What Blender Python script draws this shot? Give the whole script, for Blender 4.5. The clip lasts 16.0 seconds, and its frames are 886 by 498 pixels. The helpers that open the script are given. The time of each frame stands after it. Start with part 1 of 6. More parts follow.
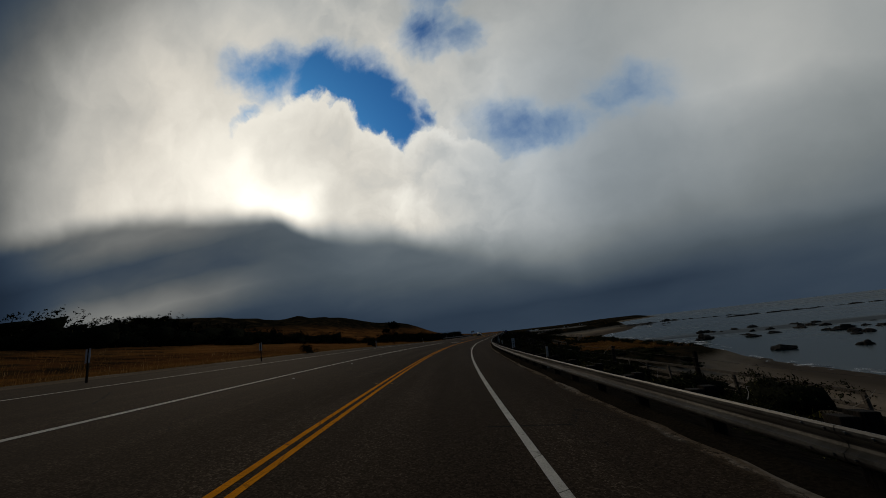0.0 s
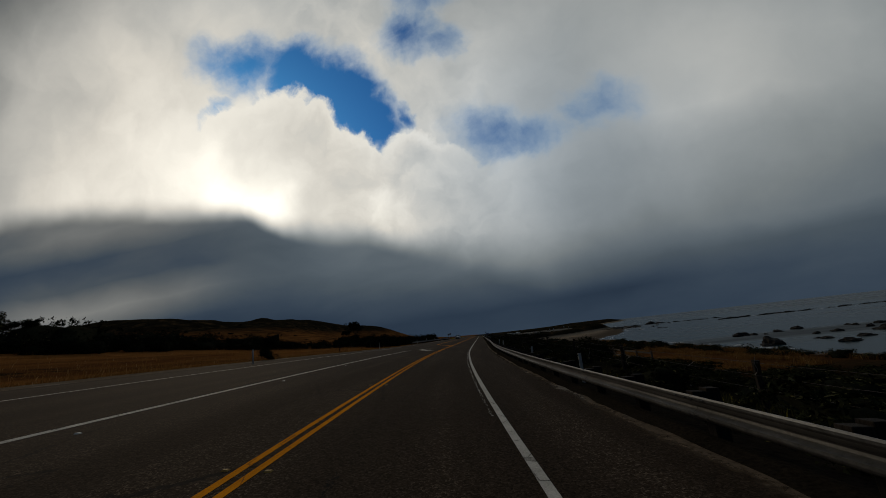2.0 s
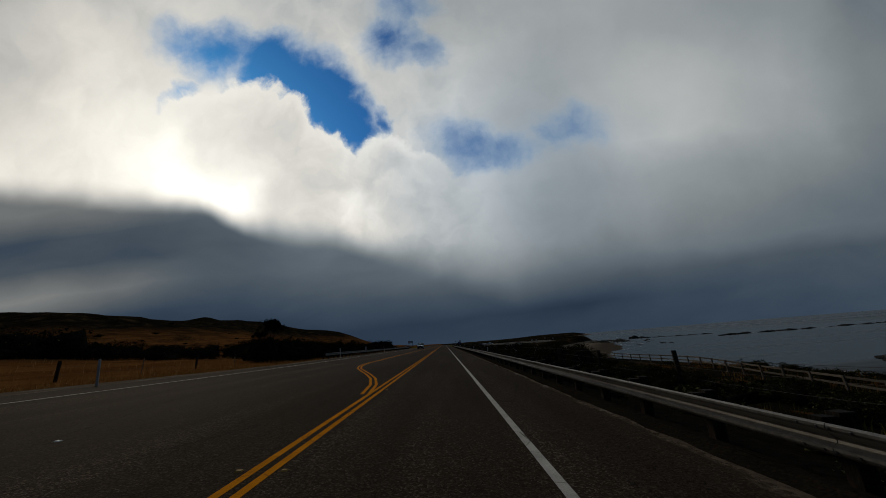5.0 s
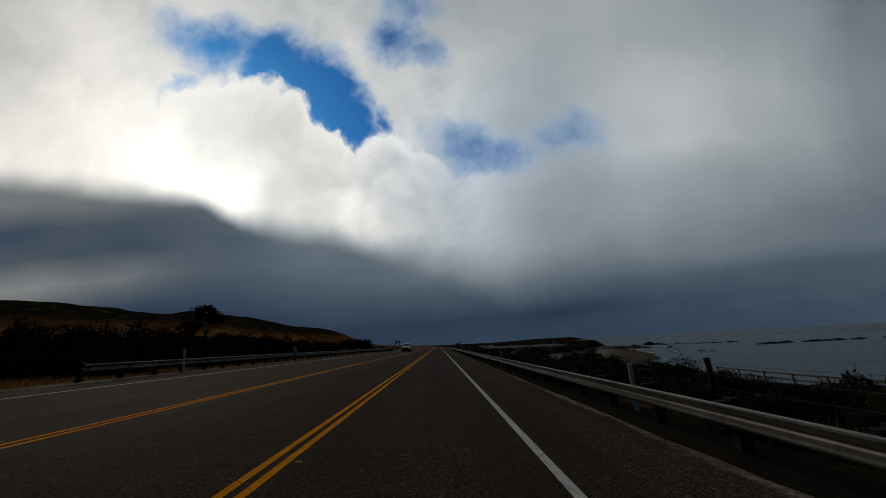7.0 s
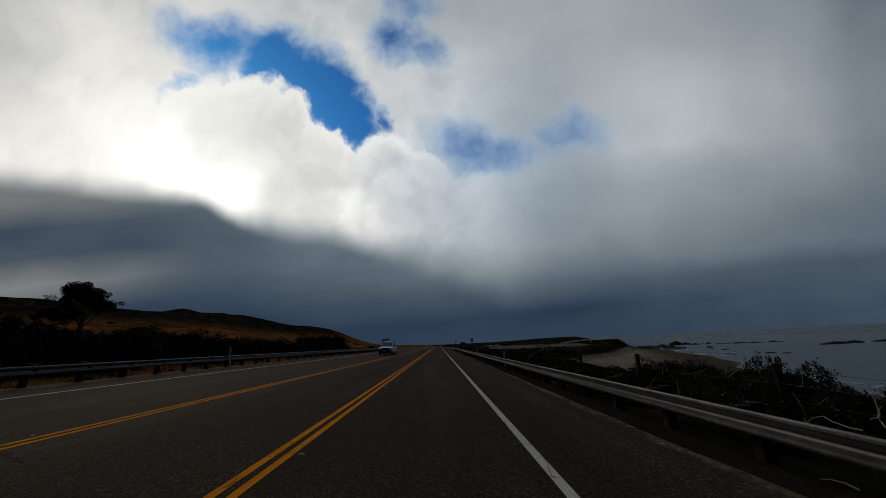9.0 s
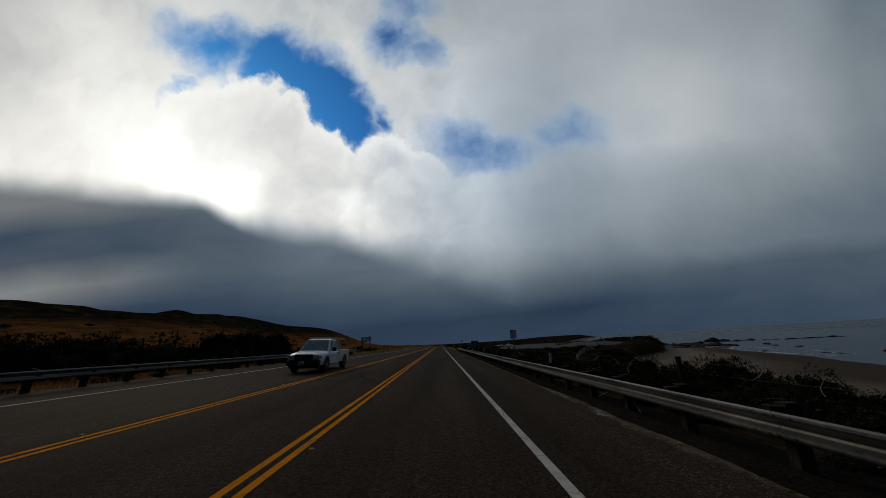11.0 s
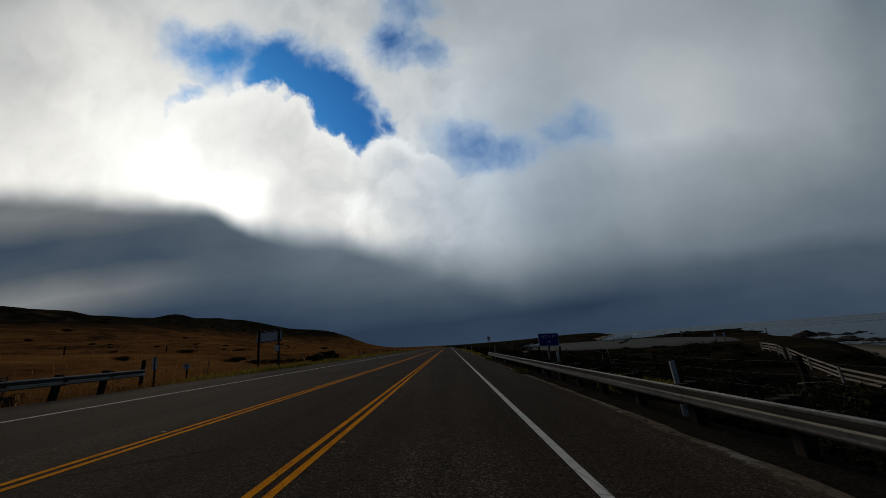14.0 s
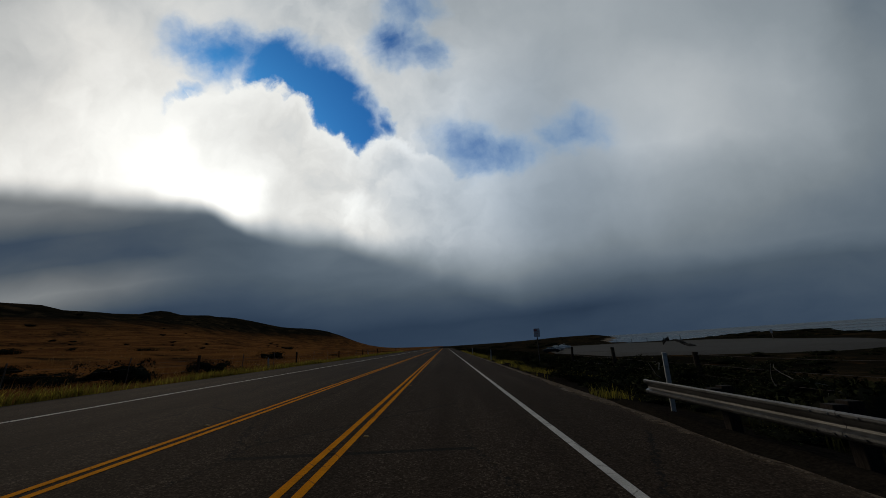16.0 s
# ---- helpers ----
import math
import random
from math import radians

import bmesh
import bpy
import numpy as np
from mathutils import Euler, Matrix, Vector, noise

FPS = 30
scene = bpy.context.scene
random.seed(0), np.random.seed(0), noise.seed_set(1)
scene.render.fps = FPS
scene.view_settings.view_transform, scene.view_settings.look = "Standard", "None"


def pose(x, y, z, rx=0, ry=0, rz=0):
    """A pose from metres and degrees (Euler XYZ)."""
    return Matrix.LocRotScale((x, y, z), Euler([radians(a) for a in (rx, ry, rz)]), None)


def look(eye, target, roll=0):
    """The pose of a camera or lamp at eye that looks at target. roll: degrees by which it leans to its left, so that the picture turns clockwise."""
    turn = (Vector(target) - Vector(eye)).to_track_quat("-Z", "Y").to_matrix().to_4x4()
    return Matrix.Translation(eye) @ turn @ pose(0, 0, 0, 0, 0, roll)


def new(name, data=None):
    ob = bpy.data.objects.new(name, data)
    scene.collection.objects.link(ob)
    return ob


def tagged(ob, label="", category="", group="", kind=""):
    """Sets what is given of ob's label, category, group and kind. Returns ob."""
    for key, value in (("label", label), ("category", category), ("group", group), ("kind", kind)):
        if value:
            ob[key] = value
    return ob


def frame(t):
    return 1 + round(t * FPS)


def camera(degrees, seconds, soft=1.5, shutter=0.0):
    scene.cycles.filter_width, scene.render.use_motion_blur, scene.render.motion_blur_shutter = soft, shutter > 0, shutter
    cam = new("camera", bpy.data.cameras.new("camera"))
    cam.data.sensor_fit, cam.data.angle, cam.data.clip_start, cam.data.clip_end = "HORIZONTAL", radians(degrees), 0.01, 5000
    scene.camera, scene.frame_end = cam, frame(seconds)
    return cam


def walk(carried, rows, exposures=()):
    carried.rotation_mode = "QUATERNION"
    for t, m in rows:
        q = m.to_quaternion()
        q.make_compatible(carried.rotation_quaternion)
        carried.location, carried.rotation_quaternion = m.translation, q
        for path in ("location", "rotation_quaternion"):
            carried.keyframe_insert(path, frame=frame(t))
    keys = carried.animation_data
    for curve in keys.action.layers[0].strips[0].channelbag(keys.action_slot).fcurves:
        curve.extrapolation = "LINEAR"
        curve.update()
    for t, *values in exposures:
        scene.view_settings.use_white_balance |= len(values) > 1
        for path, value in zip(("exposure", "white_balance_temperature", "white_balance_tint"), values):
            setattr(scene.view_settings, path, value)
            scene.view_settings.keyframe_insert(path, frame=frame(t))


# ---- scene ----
def bend(y):
    """Sideways offset of the lane: a right-hand curve that runs out at 72 m, straight after it."""
    if y >= 72.0:
        return 0.0
    if y < -90.0:
        return 162.0 ** 2 / 790.0 + (-90.0 - y) * 162.0 / 395.0
    return (72.0 - y) ** 2 / 790.0


def bank(y):
    """Superelevation (slope across the road, falling to the right)."""
    k = min(1.0, max(0.0, (112.0 - y) / 80.0))
    return 0.048 + 0.034 * k * k * (3 - 2 * k)


# seconds, metres along the road, metres right of the lane line, yaw to the left, pitch up, lean
PATH = [
    (0, 0, 0.25, 9.22, 15.6, -6.4),
    (0.5, 7.25, 0.33, 8.47, 15.6, -6.7),
    (1, 14.5, 0.38, 7.67, 15.6, -6.7),
    (1.5, 21.75, 0.391, 6.41, 15.6, -6.62),
    (2, 29, 0.355, 4.79, 15.7, -6.37),
    (2.5, 36.25, 0.301, 3.16, 15.95, -6.15),
    (3, 43.5, 0.248, 1.81, 16.15, -5.84),
    (3.5, 50.75, 0.206, 0.67, 16.3, -5.55),
    (4, 58, 0.184, -0.08, 16.4, -5.25),
    (5.2, 75.4, 0.102, -1.18, 16.7, -4.39),
    (6.5, 94.25, 0.01, -1.68, 16.85, -3.5),
    (7, 101.5, -0.06, -1.63, 16.85, -3.0),
    (7.5, 108.75, -0.09, -1.63, 16.9, -2.7),
    (8, 116, -0.05, -1.5, 16.95, -2.7),
    (8.5, 123.25, -0.01, -1.46, 16.85, -2.7),
    (9, 130.5, 0.01, -1.58, 16.75, -2.85),
    (10.2, 147.9, 0.01, -1.57, 16.71, -3.3),
    (11.5, 166.75, 0.01, -1.45, 16.66, -3.5),
    (12, 174, 0.03, -1.07, 16.54, -3.2),
    (12.5, 181.25, 0.0, -0.97, 16.52, -3.1),
    (13, 188.5, -0.04, -0.83, 16.6, -3.3),
    (13.5, 195.75, -0.07, -0.64, 16.47, -4.0),
    (14, 203, -0.14, -0.31, 16.94, -4.4),
    (14.5, 210.25, -0.25, -0.33, 16.56, -4.4),
    (15, 217.5, -0.37, -0.51, 16.78, -4.25),
    (15.5, 224.75, -0.45, -0.63, 17.05, -4.15),
    (16, 232, -0.54, -0.74, 17.05, -3.8),
]
EYE = 1.5


def eye_pose(y, side, yaw, pitch, lean):
    eye = Vector((bend(y) + side, y, EYE))
    a, p = radians(yaw), radians(pitch)
    ahead = Vector((-math.sin(a) * math.cos(p), math.cos(a) * math.cos(p), math.sin(p)))
    return look(eye, eye + ahead, lean)


cam = camera(109.0, 16.0, 0.55)
walk(cam, [(t, eye_pose(y, side, yaw, pitch, lean)) for t, y, side, yaw, pitch, lean in PATH], [(0, -0.14, 7000, 10), (3, -0.14, 6950, 10), (6.5, -0.01, 6620, 10), (9, 0.02, 6500, 10), (12, 0.05, 6420, 10), (16, 0.04, 6420, 10)])

# ---- sky and sun ----
SUN_AZ, SUN_EL = -41.0, 26.0
world = bpy.data.worlds.new("sky")
scene.world = world
world.use_nodes = True


class Nodes:
    """Short-hand to lay nodes in a tree."""

    def __init__(self, tree):
        self.tree = tree

    def add(self, kind, props=None, **inputs):
        n = self.tree.nodes.new(kind)
        for k, v in (props or {}).items():
            setattr(n, k, v)
        for k, v in inputs.items():
            self.plug(n.inputs[k.replace("_", " ")], v)
        return n

    def plug(self, socket, v):
        if isinstance(v, bpy.types.NodeSocket):
            self.tree.links.new(v, socket)
        else:
            socket.default_value = v

    def math(self, op, a, b=0.0, c=0.0, clamp=False):
        n = self.tree.nodes.new("ShaderNodeMath")
        n.operation, n.use_clamp = op, clamp
        for s, v in zip(n.inputs, (a, b, c)):
            self.plug(s, v)
        return n.outputs[0]

    def ramp(self, fac, stops, mode="LINEAR"):
        n = self.tree.nodes.new("ShaderNodeValToRGB")
        n.color_ramp.interpolation = mode
        els = n.color_ramp.elements
        while len(els) < len(stops):
            els.new(0.5)
        for e, (p, c) in zip(els, stops):
            e.position, e.color = p, (c[0], c[1], c[2], 1.0) if isinstance(c, tuple) else (c, c, c, 1.0)
        self.plug(n.inputs[0], fac)
        return n.outputs[0]

    def mix(self, fac, a, b, mode="MIX"):
        n = self.tree.nodes.new("ShaderNodeMix")
        n.data_type, n.blend_type = "RGBA", mode
        self.plug(n.inputs[0], fac)
        for s, v in ((n.inputs[6], a), (n.inputs[7], b)):
            self.plug(s, (*v, 1.0) if isinstance(v, tuple) and len(v) == 3 else v)
        return n.outputs[2]

    def noise(self, vector, scale, detail=4.0, rough=0.55, distort=0.0, out="Fac"):
        n = self.tree.nodes.new("ShaderNodeTexNoise")
        self.plug(n.inputs["Vector"], vector)
        for k, v in (("Scale", scale), ("Detail", detail), ("Roughness", rough), ("Distortion", distort)):
            n.inputs[k].default_value = v
        return n.outputs[out]


# the cloud chart: a tangent plane ahead of the road, one unit to a hundredth of its width; x to the right, y down
CHART = pose(0, 0, 0, 0, 0, -1.4) @ pose(0, 0, 0, 16.9, 0, 0) @ pose(0, 0, 0, 0, -2.7, 0)
CHART_REACH = 5.59
ACROSS = (-1.5, 0, 2, 4, 6, 8, 10, 12, 14, 15.7, 17.5)
# grey of the cloud deck in bands from above down to the skyline
DECK = [
    (-2.0, (120, 150, 175, 175, 165, 145, 135, 130, 110, 85, 70)),
    (0.3, (165, 195, 224, 214, 202, 168, 164, 156, 142, 108, 90)),
    (1.2, (190, 214, 236, 234, 210, 184, 166, 162, 150, 122, 100)),
    (2.0, (212, 230, 250, 216, 212, 198, 168, 178, 164, 130, 108)),
    (2.8, (216, 236, 254, 220, 222, 194, 168, 186, 162, 132, 112)),
    (3.5, (212, 230, 252, 240, 228, 194, 156, 158, 142, 124, 108)),
    (4.3, (205, 215, 238, 242, 232, 186, 144, 134, 122, 112, 102)),
    (5.2, (150, 160, 200, 200, 190, 150, 114, 102, 98, 96, 92)),
]
UNDER = [
    (2.9, (105, 115, 120, 125, 130, 135, 132, 128, 122, 112, 102)),
    (3.4, (76, 78, 82, 98, 122, 132, 132, 130, 126, 115, 102)),
    (3.9, (92, 84, 82, 90, 118, 126, 132, 134, 128, 116, 102)),
    (4.4, (130, 130, 114, 94, 104, 122, 130, 132, 126, 114, 102)),
    (4.9, (70, 70, 72, 76, 94, 108, 110, 120, 122, 114, 100)),
    (5.3, (50, 52, 54, 62, 80, 86, 82, 86, 88, 90, 86)),
    (5.7, (41, 42, 44, 51, 62, 65, 62, 74, 80, 85, 82)),
    (6.05, (52, 54, 56, 58, 66, 68, 68, 72, 76, 78, 74)),
]
DECK_EDGE = [(-1.5, 2.2), (0, 2.36), (2, 2.76), (3.7, 3.08), (4.6, 3.6), (6, 3.85), (6.6, 4.2), (7.6, 4.65), (9, 5.0), (12, 5.0), (15.7, 4.85), (17.5, 4.8)]
# x, y, half widths, turn, then brightness and weight
GLOW = [(3.4, 2.7, 1.9, 1.8, 20, 1.15, 1.0), (3.55, 3.05, 1.2, 0.9, 0, 1.6, 1.0), (2.2, 1.9, 1.5, 1.0, 30, 0.95, 0.6)]
HEAP = [(2.95, 2.35, 1.45, 1.45), (3.75, 2.05, 1.45, 1.35), (4.45, 2.02, 1.4, 1.42), (5.1, 2.45, 1.25, 1.4), (5.65, 2.75, 1.1, 1.25), (6.15, 3.1, 1.0, 1.0), (6.95, 3.05, 1.0, 1.05), (7.5, 3.3, 0.95, 0.95), (7.95, 3.7, 0.9, 0.95)]
HOLES = [
    (4.3, 0.45, 1.7, 0.95, 25, 0.78), (3.9, 0.0, 1.0, 0.6, 25, 0.6), (5.3, 0.95, 1.6, 0.95, 25, 1.15), (5.9, 1.45, 1.4, 1.1, 45, 1.3), (6.45, 2.05, 0.95, 0.85, 40, 1.2), (3.45, 1.2, 0.9, 0.35, -40, 0.6), (3.0, 1.65, 0.6, 0.22, -20, 0.5),
    (7.4, 0.75, 1.1, 0.75, 10, 0.72), (7.9, 0.95, 0.75, 0.5, 0, 0.55), (7.08, 2.05, 0.32, 0.42, 0, 0.7), (8.4, 2.6, 1.4, 0.95, 15, 0.5), (9.1, 2.8, 1.3, 0.8, 0, 0.4), (10.2, 2.55, 1.5, 0.9, 0, 0.34), (7.7, 0.1, 1.0, 0.7, 0, 0.45),
]


def grey(v):
    """The light that shows as grey v of 255."""
    k = v / 255
    return k / 12.92 if k < 0.04 else ((k + 0.055) / 1.055) ** 2.4


def cloudy_sky(tree):
    """Blue Nishita sky behind a broken deck of low cloud, thin and bright round the sun."""
    tree.nodes.clear()
    s = Nodes(tree)
    way = s.add("ShaderNodeTexCoord").outputs["Generated"]
    el = s.math("ARCSINE", s.add("ShaderNodeSeparateXYZ", Vector=way).outputs[2])
    axes = CHART.to_3x3()
    right, ahead, up = (s.add("ShaderNodeVectorMath", {"operation": "DOT_PRODUCT"}) for _ in range(3))
    for node, axis in ((right, axes.col[0]), (ahead, axes.col[1]), (up, axes.col[2])):
        s.plug(node.inputs[0], way)
        s.plug(node.inputs[1], tuple(axis))
    depth = s.math("MAXIMUM", ahead.outputs["Value"], 0.12)
    x = s.math("MULTIPLY_ADD", s.math("DIVIDE", right.outputs["Value"], depth), CHART_REACH, 7.84)
    y = s.math("MULTIPLY_ADD", s.math("DIVIDE", up.outputs["Value"], depth), -CHART_REACH, 4.41)
    flat = s.add("ShaderNodeCombineXYZ", X=x, Y=y).outputs[0]

    def warped(at, scale, detail, rough, reach):
        w = s.add("ShaderNodeSeparateColor", Color=s.noise(at, scale, detail, rough, out="Color"))
        p = s.add("ShaderNodeSeparateXYZ", Vector=at)
        moved = [s.math("MULTIPLY_ADD", w.outputs[i], 2 * reach, s.math("ADD", p.outputs[i], -reach)) for i in (0, 1)]
        return s.add("ShaderNodeCombineXYZ", X=moved[0], Y=moved[1]).outputs[0]

    soft = warped(warped(flat, 0.30, 2.0, 0.5, 0.75), 0.9, 3.0, 0.55, 0.32)
    crisp = warped(warped(flat, 0.45, 2.0, 0.5, 0.35), 1.7, 5.0, 0.58, 0.34)

    def puff(where, cx, cy, rx, ry, turn=0.0):
        m = s.add("ShaderNodeMapping", {"vector_type": "TEXTURE"}, Vector=where, Location=(cx, cy, 0), Rotation=(0, 0, radians(turn)), Scale=(rx, ry, 1))
        g = s.add("ShaderNodeTexGradient", {"gradient_type": "SPHERICAL"}, Vector=m.outputs[0])
        return s.add("ShaderNodeMapRange", {"interpolation_type": "SMOOTHSTEP"}, Value=g.outputs[1]).outputs[0]

    def smooth(value, lo, hi):
        return s.add("ShaderNodeMapRange", {"interpolation_type": "SMOOTHSTEP"}, Value=value, From_Min=lo, From_Max=hi).outputs[0]

    def lift(now, value, amount):
        n = s.add("ShaderNodeMix", {"data_type": "FLOAT"})
        for k, v in ((0, amount), (2, now), (3, value)):
            s.plug(n.inputs[k], v)
        return n.outputs[0]

    def bands(where, rows):
        """Brightness between rows of a table, eased along and across."""
        p = s.add("ShaderNodeSeparateXYZ", Vector=where)
        along_x = s.add("ShaderNodeMapRange", Value=p.outputs[0], From_Min=ACROSS[0], From_Max=ACROSS[-1]).outputs[0]
        now = None
        for (h0, _), (h, row) in zip([rows[0]] + rows, rows):
            stops = [((a - ACROSS[0]) / (ACROSS[-1] - ACROSS[0]), grey(v)) for a, v in zip(ACROSS, row)]
            line = s.add("ShaderNodeRGBToBW", Color=s.ramp(along_x, stops, "EASE")).outputs[0]
            now = line if now is None else lift(now, line, s.add("ShaderNodeMapRange", Value=p.outputs[1], From_Min=h0, From_Max=h).outputs[0])
        return now

    b = bands(soft, DECK)
    for cx, cy, rx, ry, turn, value, amount in GLOW:
        b = lift(b, value, s.math("MULTIPLY", puff(soft, cx, cy, rx, ry, turn), amount))
    # billows in the deck, calmer towards the sea
    billow = s.noise(crisp, 0.75, 5.0, 0.55)
    calm = s.add("ShaderNodeMapRange", {"interpolation_type": "SMOOTHSTEP"}, Value=x, From_Min=7.0, From_Max=12.0, To_Min=0.55, To_Max=0.24).outputs[0]
    b = s.math("MULTIPLY", b, s.math("MULTIPLY_ADD", s.math("ADD", billow, -0.5), calm, 1.0))
    curds = s.math("MULTIPLY", s.math("MULTIPLY", smooth(x, 4.0, 6.0), smooth(x, 9.6, 7.4)), 0.55)
    b = s.math("MULTIPLY", b, s.math("MULTIPLY_ADD", s.math("ADD", s.noise(crisp, 1.9, 5.0, 0.5), -0.5), curds, 1.0))
    # a heaped cumulus head, lit along its upper rim
    heap = 0.0
    for cx, cy, rx, ry in HEAP:
        heap = s.math("MAXIMUM", puff(crisp, cx, cy, rx, ry), heap)
    heap = s.math("ADD", heap, s.math("MULTIPLY_ADD", s.noise(crisp, 1.6, 6.0, 0.6), 0.44, -0.22))
    solid = smooth(heap, 0.12, 0.30)
    rim = s.math("MULTIPLY", s.math("MULTIPLY", solid, smooth(heap, 0.72, 0.22)), smooth(y, 3.2, 2.4))
    b = lift(b, 0.92, s.math("MULTIPLY", rim, 0.6))
    # the lower edge of the bright deck and the dark layer under it
    streaky = warped(flat, 0.55, 3.0, 0.5, 0.45)
    split = s.add("ShaderNodeSeparateXYZ", Vector=streaky)
    where = s.add("ShaderNodeMapRange", Value=split.outputs[0], From_Min=ACROSS[0], From_Max=ACROSS[-1]).outputs[0]
    edge = s.add("ShaderNodeRGBToBW", Color=s.ramp(where, [((a - ACROSS[0]) / (ACROSS[-1] - ACROSS[0]), h / 6) for a, h in DECK_EDGE])).outputs[0]
    below = s.math("SUBTRACT", s.math("MULTIPLY_ADD", split.outputs[1], 0.5, s.math("MULTIPLY", y, 0.5)), s.math("MULTIPLY", edge, 6.0))
    width = s.add("ShaderNodeMapRange", {"interpolation_type": "SMOOTHSTEP"}, Value=x, From_Min=5.5, From_Max=9.5, To_Min=2.3, To_Max=1.0).outputs[0]
    shade = smooth(s.math("MULTIPLY", below, width), -0.75, 0.75)
    low = bands(s.add("ShaderNodeCombineXYZ", X=split.outputs[0], Y=s.math("MULTIPLY_ADD", split.outputs[1], 0.35, s.math("MULTIPLY", y, 0.65))).outputs[0], UNDER)
    low = s.math("MULTIPLY", low, s.math("MULTIPLY_ADD", s.noise(s.add("ShaderNodeMapping", Vector=streaky, Scale=(0.45, 1.5, 1)).outputs[0], 1.1, 4.0, 0.5), 0.5, 0.75))
    b = lift(b, low, shade)
    # the deck goes on round and over the road, darker away from the sun
    far = s.add("ShaderNodeRGBToBW", Color=s.ramp(s.math("MULTIPLY", el, 1 / radians(90)), [(0.0, 0.02), (0.12, 0.025), (0.30, 0.035), (0.55, 0.06), (0.70, 0.08), (1.0, 0.05)], "EASE")).outputs[0]
    within = s.math("MULTIPLY", s.math("MULTIPLY", smooth(x, -5.0, -0.6), smooth(x, 20.5, 16.2)), s.math("MULTIPLY", smooth(y, -4.0, -0.6), smooth(ahead.outputs["Value"], 0.14, 0.34)))
    b = lift(far, b, within)
    tint = s.ramp(b, [(0.0, (0.36, 0.75, 1.58)), (0.050, (0.48, 0.835, 1.44)), (0.10, (0.68, 0.94, 1.23)), (0.22, (0.85, 1.0, 1.11)), (0.42, (0.92, 1.0, 1.05)), (0.7, (1.0, 1.0, 0.96)), (1.0, (1.0, 1.0, 0.95))])
    sunward = s.math("MULTIPLY", s.math("MULTIPLY", smooth(x, 5.0, 1.0), smooth(b, 0.05, 0.16)), 0.5)
    tint = s.mix(sunward, tint, (1.03, 1.0, 0.93))
    tint = s.mix(s.math("MULTIPLY", puff(soft, 9.4, 3.3, 4.2, 2.8, 15), 0.4), tint, (0.74, 0.96, 1.22))
    cloud = s.mix(1.0, tint, s.add("ShaderNodeCombineColor", Red=b, Green=b, Blue=b).outputs[0], "MULTIPLY")
    hole = 0.0
    for cx, cy, rx, ry, turn, amount in HOLES:
        hole = s.math("MAXIMUM", s.math("MULTIPLY", puff(crisp, cx, cy, rx, ry, turn), amount), hole)
    shred = s.math("ADD", s.math("MULTIPLY", s.noise(crisp, 0.9, 6.0, 0.55), 0.7), s.math("MULTIPLY", s.noise(soft, 2.6, 5.0, 0.6), 0.3))
    gap = smooth(s.math("SUBTRACT", hole, s.math("MULTIPLY_ADD", shred, 1.1, -0.55)), -0.05, 0.85)
    gap = s.math("MULTIPLY", s.math("MULTIPLY", gap, s.math("MULTIPLY_ADD", solid, -1.0, 1.0)), smooth(hole, 0.02, 0.30))
    blue = s.add("ShaderNodeTexSky", {"sky_type": "NISHITA", "sun_disc": False, "sun_elevation": radians(SUN_EL), "sun_rotation": radians(SUN_AZ)})
    deep = s.mix(1.0, blue.outputs[0], (0.0070, 0.035, 0.075), "MULTIPLY")
    both = s.mix(gap, cloud, s.mix(gap, (0.075, 0.30, 0.62), deep))
    back = s.add("ShaderNodeBackground", Color=both, Strength=1.0)
    s.add("ShaderNodeOutputWorld", Surface=back.outputs[0])


cloudy_sky(world.node_tree)

sun = new("sun", bpy.data.lights.new("sun", "SUN"))
sun.data.energy, sun.data.angle, sun.data.color = 0.40, radians(25), (1.0, 0.80, 0.57)
sun.matrix_world = look((0, 0, 60), Vector((0, 0, 60)) - 50 * Vector((math.sin(radians(SUN_AZ)) * math.cos(radians(SUN_EL)), math.cos(radians(SUN_AZ)) * math.cos(radians(SUN_EL)), math.sin(radians(SUN_EL)))))

# ---- materials ----
def surface(name, build, rough=0.9, spec=0.08, metal=0.0):
    """A Principled material; build(nodes, place) gives its colour and, where it has one, the height for its bump and the bump's reach."""
    m = bpy.data.materials.new(name)
    m.use_nodes = True
    n = Nodes(m.node_tree)
    b = m.node_tree.nodes["Principled BSDF"]
    place = n.add("ShaderNodeNewGeometry").outputs["Position"]
    out = build(n, place)
    n.plug(b.inputs["Base Color"], out[0] if not isinstance(out[0], tuple) else (*out[0], 1))
    n.plug(b.inputs["Roughness"], out[3] if len(out) > 3 else rough)
    b.inputs["Specular IOR Level"].default_value = spec
    b.inputs["Metallic"].default_value = metal
    if len(out) > 1 and out[1] is not None:
        bump = n.add("ShaderNodeBump", Height=out[1], Strength=1.0, Distance=out[2])
        n.plug(b.inputs["Normal"], bump.outputs[0])
    return m


def speckle(lo, hi, scale, fine=0.0, bump=0.004, big=0.25, rough=0.9, spec=0.08, metal=0.0, name="surface"):
    """Two tones mixed by a large and a small noise."""
    def build(n, p):
        a, c = n.noise(p, scale, 6.0, 0.65), n.noise(p, scale * 0.07, 3.0, 0.5)
        f = n.math("ADD", n.math("MULTIPLY", a, 1 - big), n.math("MULTIPLY", c, big))
        col = n.ramp(f, [(0.32, lo), (0.68, hi)])
        return col, a, bump
    return surface(name, build, rough, spec, metal)


